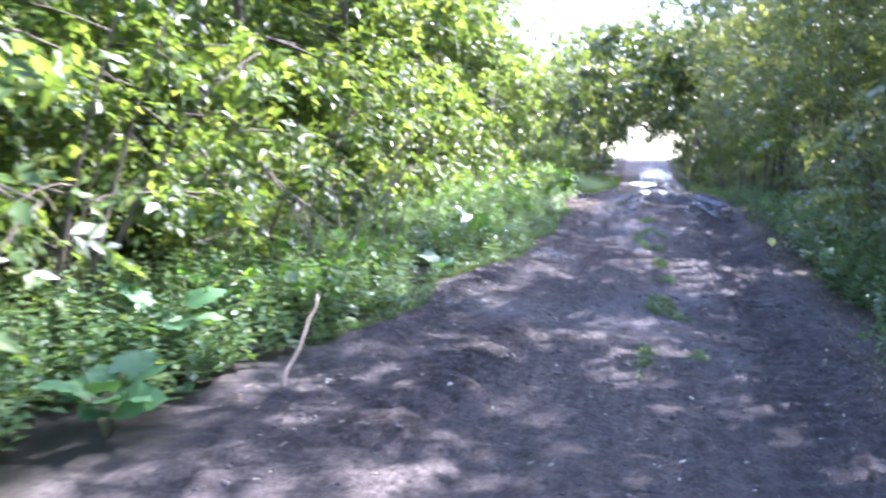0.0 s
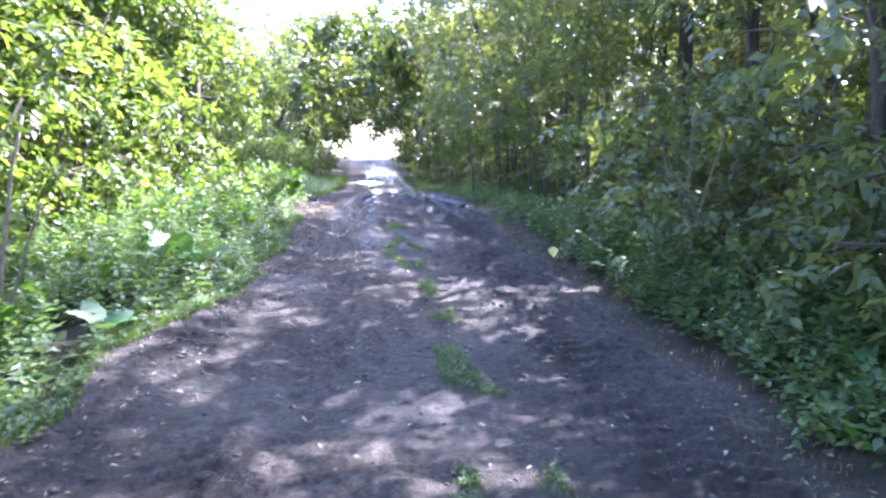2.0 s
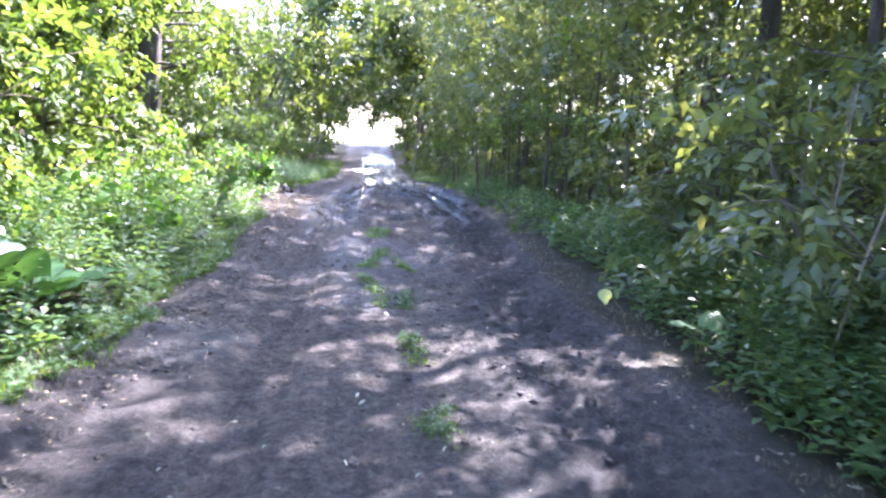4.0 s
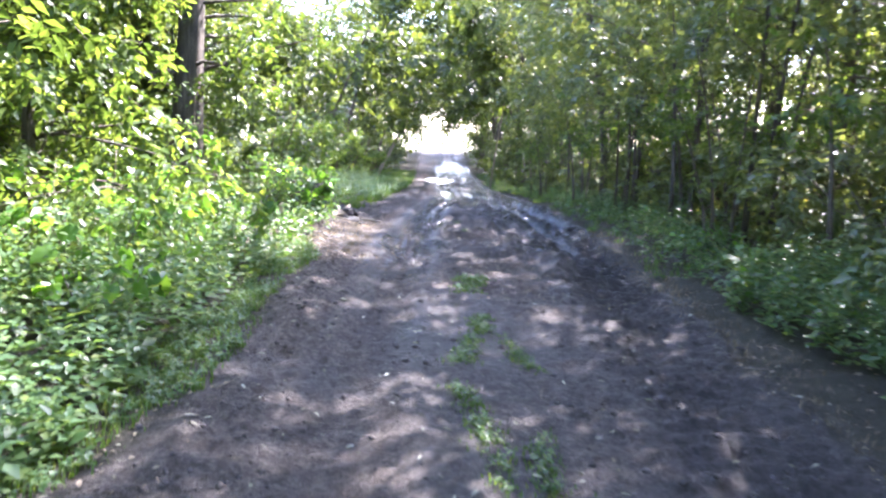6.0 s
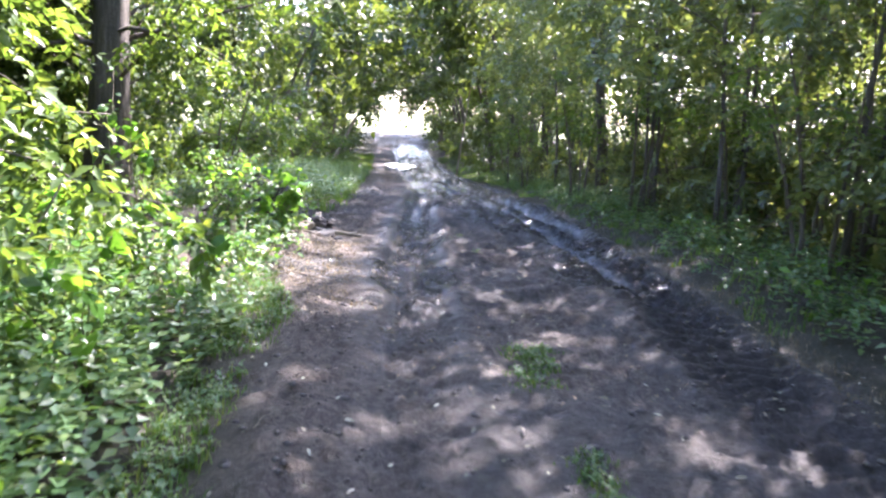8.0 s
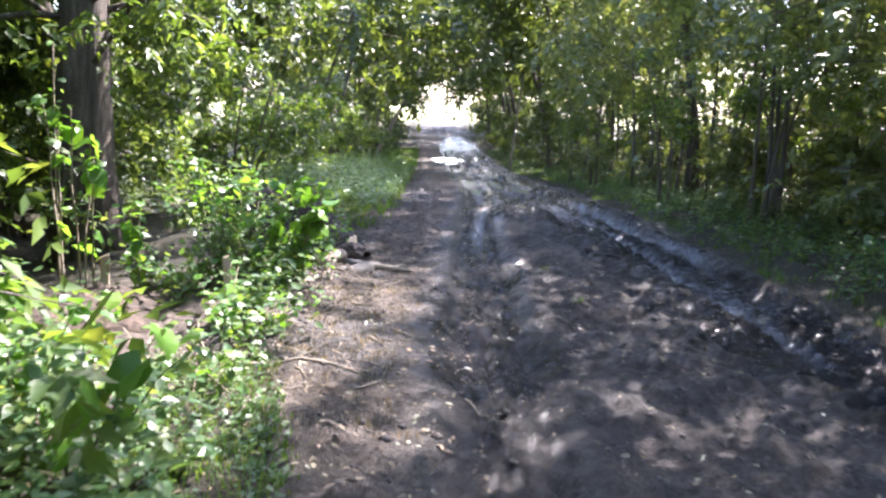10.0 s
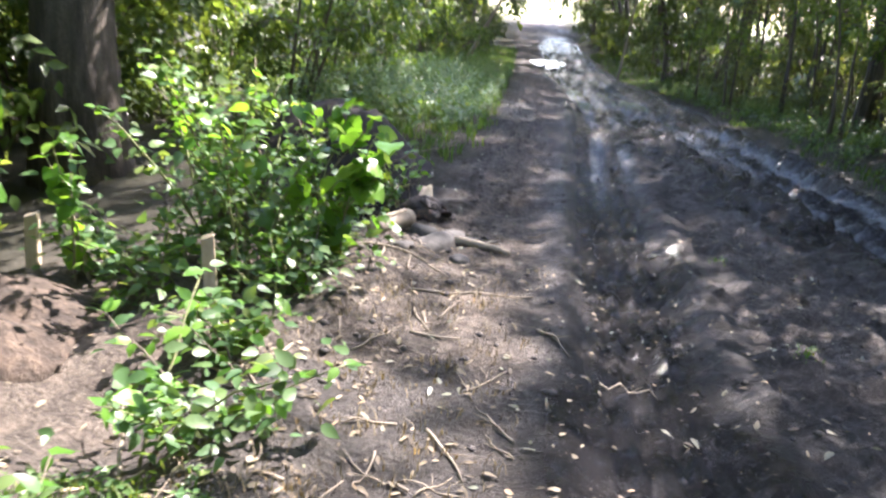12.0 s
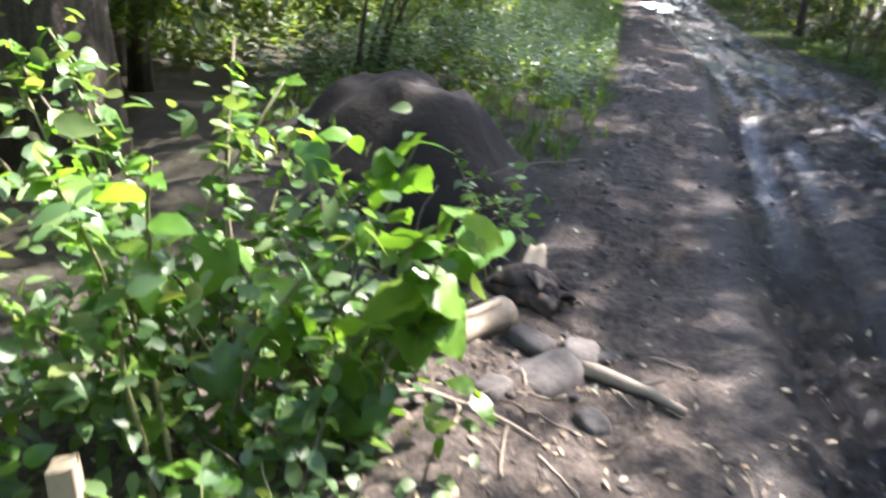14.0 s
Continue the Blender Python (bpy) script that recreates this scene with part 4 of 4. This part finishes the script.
def log(x, y, ang, length, r, label):
    root = thing("log", label, "log", at=(x, y, gz(x, y) + r * 0.85))
    u = np.linspace(0, 1, 8)
    d = np.array([math.cos(ang), math.sin(ang), 0.06])
    pts = d * (u[:, None] - 0.5) * length
    part("bark", mesh_from("bark", *tube_arrays(pts, r * (1 + 0.08 * np.sin(9 * u)), 14, 5, 0.15), M_TWIG, True), root)
    for e, q in (("cut_end", pts[0] - d * 0.003), ("cut_end", pts[-1] + d * 0.003)):
        part(e, mesh_from(e, *tube_arrays(np.array([q - d * 0.004, q + d * 0.004]), [r * 0.93, r * 0.93], 14), M_CUT), root, "pale sawn end")
    # Pale strip laid along the log's upper side as its sun highlight.
    top = np.array([[0.0, 0, r * 0.95]]) + d * (u[1:-1, None] - 0.5) * length
    part("lit_top_strip", mesh_from("lit_top_strip", *tube_arrays(top, np.full(6, r * 0.35), 6, 3, 0.3), M_CUT, True), root, "pale strip put on for the sunlit top")
    return root


log(-1.74, 20.02, 0.95, 0.3, 0.055, "short cut log at the pit edge, its sunlit top put on as a pale strip")


def stone(x, y, r, seed, label="rounded grey field stone half sunk in the earth"):
    bm = bmesh.new()
    bmesh.ops.create_icosphere(bm, subdivisions=3, radius=r)
    for v in bm.verts:
        k = 1 + 0.28 * noise.noise(v.co / r * 1.1 + Vector((seed, 0, 0))) + 0.06 * noise.noise(v.co / r * 4)
        q = v.co / r
        k *= 1.15 / (abs(q.x) ** 5 + abs(q.y) ** 5 + abs(q.z) ** 5) ** 0.2
        v.co = Vector((v.co.x * 1.3, v.co.y * 0.9, v.co.z * 0.62)) * k
    for f in bm.faces:
        f.smooth = True
    me = bpy.data.meshes.new("stone")
    bm.to_mesh(me)
    bm.free()
    me.materials.append(M_STONE)
    ob = new("stone", me)
    ob.matrix_basis = pose(x, y, gz(x, y) + r * 0.05, 8, -6, seed * 50)
    return tagged(ob, label, "stone", "stones at the pit edge")


for k, (sx, sy, sr) in enumerate(((-1.46, 19.88, 0.085), (-1.36, 20.1, 0.06), (-1.55, 20.06, 0.055), (-1.28, 20.16, 0.045), (-1.62, 19.7, 0.05), (-1.3, 19.72, 0.04))):
    stone(sx, sy, sr, k + 1)


def scrap(x, y):
    """A crumpled folded sheet with a pale torn flap."""
    root = thing("scrap_metal", "crumpled rusty dark scrap with a pale torn flap", "scrap", at=(x, y, gz(x, y)))
    for q, (w, d, h, turn, lift) in enumerate(((0.15, 0.085, 0.075, -25, 0.0), (0.13, 0.06, 0.1, -14, 0.012), (0.1, 0.05, 0.06, -48, 0.05))):
        n = 18
        U, V = np.meshgrid(np.linspace(-1, 1, n), np.linspace(-0.15, math.pi * (1.05 - 0.15 * q), n))
        crease = 1 + 0.2 * np.abs(vnoise(U * 2.2 + 5 * q, V * 1.6, 1.0, 80 + q)) - 0.16 * np.abs(vnoise(U * 5, V * 3, 1.0, 83 + q))
        P = np.stack([U * w * (1 + 0.1 * np.sin(3 * V)), np.cos(V) * d * crease, np.sin(V) * h * crease * (1 - 0.45 * np.abs(U) ** 3) + lift + 0.008], -1).reshape(-1, 3)
        i, j = np.meshgrid(np.arange(n - 1), np.arange(n - 1), indexing="ij")
        a = i * n + j
        F = np.stack([a, a + 1, a + n + 1, a, a + n + 1, a + n], -1).reshape(-1, 3)
        body = part("fold", mesh_from("fold", P, F, M_RUST), root)
        body.rotation_euler = (0, 0, radians(turn))
        body.modifiers.new("thickness", "SOLIDIFY").thickness = 0.006
    U, V = np.meshgrid(np.linspace(-0.5, 0.5, 6), np.linspace(0, 1, 6))
    P = np.stack([U * 0.12 * (1 - 0.5 * V), V * 0.12 + 0.02, 0.08 + V * 0.09 + 0.01 * np.sin(6 * U)], -1).reshape(-1, 3)
    i, j = np.meshgrid(np.arange(5), np.arange(5), indexing="ij")
    a = i * 6 + j
    F = np.stack([a, a + 1, a + 7, a, a + 7, a + 6], -1).reshape(-1, 3)
    flap = part("flap", mesh_from("flap", P, F, M_CUT, True), root, "pale curled flap")
    flap.modifiers.new("thickness", "SOLIDIFY").thickness = 0.005
    return root


scrap(-1.6, 20.42)


# ---------------------------------------------------------------- leafy plants close to the camera
def leaf_mesh(name, length, width, material, heart=False, rows=7):
    """One leaf along +y: tapered or heart-shaped outline, folded and wavy."""
    v, f = [], []
    for i in range(rows + 1):
        u = i / rows
        if heart:
            w = width * 0.5 * (max(0.02, math.sin(math.pi * min(1, u * 0.86 + 0.14))) ** 0.8) * (1.15 - 0.35 * u) * (1 + 0.1 * math.sin(i * 3.1))
            back = -0.16 * length * (1 - u) ** 3
        else:
            w = width * 0.5 * max(0.02, math.sin(math.pi * u ** 0.72)) ** 0.95
            back = 0
        y, sag = u * length, -0.3 * length * u * u
        wav = 0.05 * width * math.sin(i * 2.4)
        for q in (-1, -0.5, 0, 0.5, 1):
            v.append((q * w, y + back * q * q, sag + abs(q) * w * 0.22 - q * q * w * 0.12 + wav * q * q))
    for i in range(rows):
        for j in range(4):
            a = i * 5 + j
            f += [[a, a + 1, a + 6], [a, a + 6, a + 5]]
    return mesh_from(name, np.array(v), np.array(f), material, True)


LEAF_SMALL = leaf_mesh("leaf", 0.052, 0.032, M_BUSH, rows=5)
LEAF_MID = leaf_mesh("leaf", 0.08, 0.052, M_BUSH, rows=6)
LEAF_LARGE = leaf_mesh("leaf", 0.125, 0.12, M_BUSH, True)
LEAF_BURDOCK = leaf_mesh("leaf", 0.36, 0.27, M_BURDOCK, True, 9)
LEAF_ROUND = leaf_mesh("leaf", 0.14, 0.125, M_YELLOW, False, 8)


def put_leaf(me, parent, at, heading, dip, roll, size, label=""):
    ob = part("leaf", me, parent, label)
    ob.matrix_basis = Matrix.LocRotScale(at, Euler((dip, roll, heading)), (size, size, size))
    return ob


def leafy_plant(name, x, y, seed, stems, height, spread, kinds, per_stem, fill, label, category="shrub", arch=0.3, stem_mat=None, base=0.12):
    """Stems with leaves of their own, and a joined mass of the smaller leaves between."""
    g = np.random.default_rng(seed)
    root = thing(name, label, category, at=(x, y, gz(x, y)))
    spots = []
    for s in range(stems):
        a = g.uniform(0, 2 * math.pi)
        r = spread * math.sqrt(g.random())
        h = height * g.uniform(0.55, 1.0)
        foot = np.array([g.normal(0, base), g.normal(0, base), -0.04])
        top = np.array([r * math.cos(a), r * math.sin(a), h])
        u = np.linspace(0, 1, 8)[:, None]
        pts = foot * (1 - u) + top * u + np.array([math.cos(a), math.sin(a), 0]) * arch * spread * u * u + np.array([0, 0, 1]) * arch * h * u * (1 - u) + np.cumsum(g.normal(0, 0.008, (8, 3)), 0)
        part("stem", mesh_from("stem", *tube_arrays(pts, np.linspace(0.007, 0.0025, 8) * (0.7 + height * 0.5), 5), stem_mat or (M_GREENSTEM if s % 3 else M_STEM), True), root)
        for k in range(per_stem):
            t = 1.0 if k < 2 else g.uniform(0.15, 1.0) ** 0.7
            p = np.array([np.interp(t, u[:, 0], pts[:, i]) for i in range(3)])
            head = g.uniform(0, 2 * math.pi)
            kind = kinds[g.integers(0, len(kinds))]
            put_leaf(kind, root, p, head, g.normal(-0.55 if kind is LEAF_LARGE else 0.0, 0.45), g.normal(0, 0.4), g.uniform(0.6, 1.25))
        q = np.stack([np.interp(g.uniform(0.2, 1, 12), u[:, 0], pts[:, i]) for i in range(3)], -1)
        t = g.uniform(0.15, 1.0, 14)
        spots.append(np.stack([np.interp(t, u[:, 0], pts[:, i]) for i in range(3)], -1))
    if fill:
        spots = np.vstack(spots)
        p = spots[g.integers(0, len(spots), fill)] + g.normal(0, 0.055, (fill, 3))
        d = g.normal(0, 1, (fill, 3)) * np.array([1, 1, 0.4])
        n = g.normal(0, 0.5, (fill, 3)) + np.array([0, 0, 1.0])
        L = 0.055 * g.uniform(0.6, 1.4, fill)
        part("foliage", mesh_from("foliage", *leaf_arrays(p, d, n, L, L * 0.58, True), M_HERB), root)
    return root


leafy_plant("bramble_bush", -2.38, 19.2, 700, 20, 1.05, 0.48, (LEAF_SMALL, LEAF_MID, LEAF_SMALL), 20, 950, "sunlit bramble bush with pale stems beside the pit", "bush")
leafy_plant("vine_plant", -2.05, 19.3, 701, 13, 0.88, 0.3, (LEAF_LARGE, LEAF_LARGE, LEAF_MID), 9, 120, "vine with broad bright green leaves climbing the bramble", "vine")
leafy_plant("leafy_weed", -1.82, 20.8, 702, 6, 0.62, 0.16, (LEAF_SMALL, LEAF_MID), 8, 120, "small weed with glossy sunlit leaves on the pit rim", "weed")
leafy_plant("leafy_weed", -1.92, 17.7, 703, 9, 0.46, 0.3, (LEAF_SMALL, LEAF_MID), 9, 260, "bushy weed with bright sunlit leaves on bare earth", "weed")
leafy_plant("leafy_weed", -2.75, 16.95, 704, 8, 0.35, 0.3, (LEAF_MID, LEAF_SMALL), 7, 200, "pale green weed in front of the brown soil heap", "weed")
leafy_plant("leafy_weed", -2.05, 18.3, 705, 7, 0.26, 0.24, (LEAF_SMALL, LEAF_MID), 7, 220, "leafy weed round the foot of the stake", "weed")
leafy_plant("leafy_weed", -2.05, 19.72, 706, 7, 0.22, 0.26, (LEAF_SMALL, LEAF_MID), 7, 220, "low creeping weed over fallen branches", "weed")
leafy_plant("leafy_weed", -2.3, 20.0, 707, 7, 0.35, 0.3, (LEAF_SMALL, LEAF_MID), 6, 200, "low weed at the edge of the pit", "weed")
leafy_plant("leafy_weed", -1.95, 17.0, 708, 5, 0.22, 0.25, (LEAF_MID, LEAF_SMALL), 6, 100, "low weed with broad leaves among dry litter", "weed")
for k, (x, y, h) in enumerate(((-2.65, 19.1, 0.34), (-2.15, 19.0, 0.3), (-2.85, 18.85, 0.3), (-2.62, 18.6, 0.3), (-1.92, 18.85, 0.3), (-1.85, 19.2, 0.3))):
    leafy_plant("leafy_weed", x, y, 710 + k, 6, h, 0.22, (LEAF_SMALL, LEAF_MID), 6, 140, "low sunlit weed crowding the foot of the bramble", "weed")
for k, (x, y, h) in enumerate(((-3.2, 18.55, 1.55), (-3.55, 18.9, 1.9), (-2.95, 18.8, 0.75), (-3.9, 18.3, 1.5))):
    leafy_plant("hop_vine", x, y, 720 + k, 3, h, 0.12, (LEAF_LARGE, LEAF_MID, LEAF_MID), 9, 60, "tall thin climber with drooping leaves at the wood edge", "vine", 0.15, M_TWIG, 0.06)
weed_places = [(-2.25, 12.6, 0.6), (-2.5, 13.5, 0.8), (-2.3, 14.5, 0.75), (-2.7, 15.2, 0.9), (-2.1, 15.9, 0.6), (-3.0, 14.2, 1.0), (-2.6, 16.2, 0.75), (-3.2, 12.9, 0.9), (-3.3, 15.9, 0.9), (-2.9, 11.4, 0.8), (-2.4, 9.3, 0.5), (-2.7, 7.5, 0.55), (-2.5, 5.8, 0.5), (-3.0, 4.6, 0.6), (-2.9, 6.4, 0.6)]
for k, (x, y, h) in enumerate(weed_places):
    leafy_plant("tall_weed", x, y, 740 + k, 9, h, 0.42, (LEAF_MID, LEAF_MID, LEAF_LARGE), 5, 420, "tall leafy weed on the sunny verge", "weed", 0.2)
for k, (x, y, h) in enumerate(((2.5, 5.4, 0.55), (2.4, 7.0, 0.5), (2.7, 8.2, 0.6), (2.6, 9.6, 0.5), (3.0, 11.2, 0.55), (3.0, 13.0, 0.45), (2.0, 5.9, 0.3), (2.95, 15.0, 0.5), (2.65, 14.0, 0.35), (2.75, 16.3, 0.35), (3.2, 17.6, 0.4), (2.85, 12.2, 0.4), (3.3, 19.6, 0.4))):
    leafy_plant("shade_weed", x, y, 770 + k, 8, h, 0.42, (LEAF_MID, LEAF_SMALL), 5, 380, "soft green weed on the shaded verge", "weed", 0.2)


def burdock(x, y, seed, count, size, label, height=0.3):
    g = np.random.default_rng(seed)
    root = thing("burdock_plant", label, "plant", at=(x, y, gz(x, y)))
    for k in range(count):
        a = k * 2.4 + g.uniform(-0.3, 0.3)
        h = height * g.uniform(0.5, 1.1)
        r = 0.16 * size * g.uniform(0.6, 1.3)
        end = np.array([r * math.cos(a), r * math.sin(a), h])
        part("stalk", mesh_from("stalk", *tube_arrays(np.array([[0, 0, -0.03], end * np.array([0.4, 0.4, 0.6]), end]), [0.008, 0.006, 0.005], 6), M_GREENSTEM, True), root)
        put_leaf(LEAF_BURDOCK, root, end, a - math.pi / 2, g.uniform(0.2, 0.95), g.normal(0, 0.25), size * g.uniform(0.7, 1.1))
    return root


burdock(-2.25, 10.5, 800, 8, 1.2, "burdock with large pale green leaves on the verge", 0.22)
burdock(-2.55, 3.0, 801, 11, 0.75, "burdock with broad bright leaves at the muddy edge", 0.28)
burdock(-3.0, 4.2, 802, 6, 0.9, "burdock with a broad upright leaf among weeds", 0.45)
burdock(2.85, 15.5, 803, 6, 0.6, "small burdock with grey-green leaves on the shaded verge", 0.2)
burdock(2.1, 9.8, 804, 5, 0.6, "small burdock with pale round leaves on the shaded verge", 0.22)
burdock(2.35, 6.3, 805, 6, 0.55, "small burdock with pale leaves under the shrubs", 0.25)
burdock(-2.2, 8.0, 806, 5, 0.6, "small burdock with pale leaves beside the mud", 0.15)


def yellow_leaf_plant(x, y, h, seed):
    root = thing("seedling", "thin stalk holding one round yellowing leaf", "plant", at=(x, y, gz(x, y)))
    part("stalk", mesh_from("stalk", *tube_arrays(np.array([[0.25, 0.05, -0.03], [0.16, 0.03, h * 0.7], [0.0, 0.0, h + 0.06]]), [0.004, 0.003, 0.002], 5), M_GREENSTEM, True), root)
    put_leaf(LEAF_ROUND, root, (0, 0, h + 0.06), math.pi * 0.9, -0.9, 0.2, 0.8, "round pale yellow-green leaf")
    return root


yellow_leaf_plant(1.66, 4.95, 0.6, 1)
yellow_leaf_plant(1.66, 10.45, 0.32, 2)


def branch_upright(x, y, tip, r, seed, label):
    g = np.random.default_rng(seed)
    u = np.linspace(0, 1, 9)[:, None]
    pts = np.array([0, 0, -0.05]) * (1 - u) + np.array(tip) * u + np.cumsum(g.normal(0, 0.012, (9, 3)), 0)
    ob = new("dead_branch", mesh_from("dead_branch", *tube_arrays(pts, np.linspace(r, r * 0.6, 9), 8, seed, 0.25), M_TWIG, True))
    ob.location = (x, y, gz(x, y))
    return tagged(ob, label, "branch")


branch_upright(-2.08, 3.95, (0.06, 0.35, 0.5), 0.013, 900, "grey dead stick leaning at the muddy edge")
gb = np.random.default_rng(901)
for k in range(14):
    branch_upright(-3.25 + gb.normal(0, 0.22), 7.6 + gb.normal(0, 0.5), (gb.normal(0.15, 0.55), gb.normal(-0.2, 0.5), gb.uniform(0.8, 1.7)), gb.uniform(0.008, 0.018), 910 + k, "pale bare dead branch standing in the shrubs")
for k in range(5):
    branch_upright(2.55 + 0.15 * k, 9.2 + 0.35 * k, (gb.normal(0, 0.2), gb.normal(0, 0.2), gb.uniform(1.4, 2.3)), gb.uniform(0.006, 0.01), 930 + k, "thin pale climber stem hanging in the shaded shrubs")
for k in range(5):
    branch_upright(-3.2 + gb.normal(0, 0.2), 15.4 + gb.normal(0, 0.5), (gb.normal(0.1, 0.4), gb.normal(0, 0.4), gb.uniform(0.6, 1.1)), gb.uniform(0.006, 0.012), 950 + k, "pale bare dead branch standing in the weeds")
for k, (x, y, r) in enumerate(((2.5, 44.5, 0.05), (-3.6, 52.0, 0.11))):
    branch_upright(x, y, (2.2 if x < 0 else 0.6, 1.0, 4.6), r, 960 + k, "dark bare trunk leaning over the track")
for k in range(6):
    branch_upright(-2.35 + gb.normal(0, 0.25), 21.3 + gb.normal(0, 0.15), (gb.normal(0.1, 0.4), gb.normal(0, 0.25), gb.uniform(0.15, 0.5)), gb.uniform(0.004, 0.008), 970 + k, "thin bare twig sticking out of the dug earth")
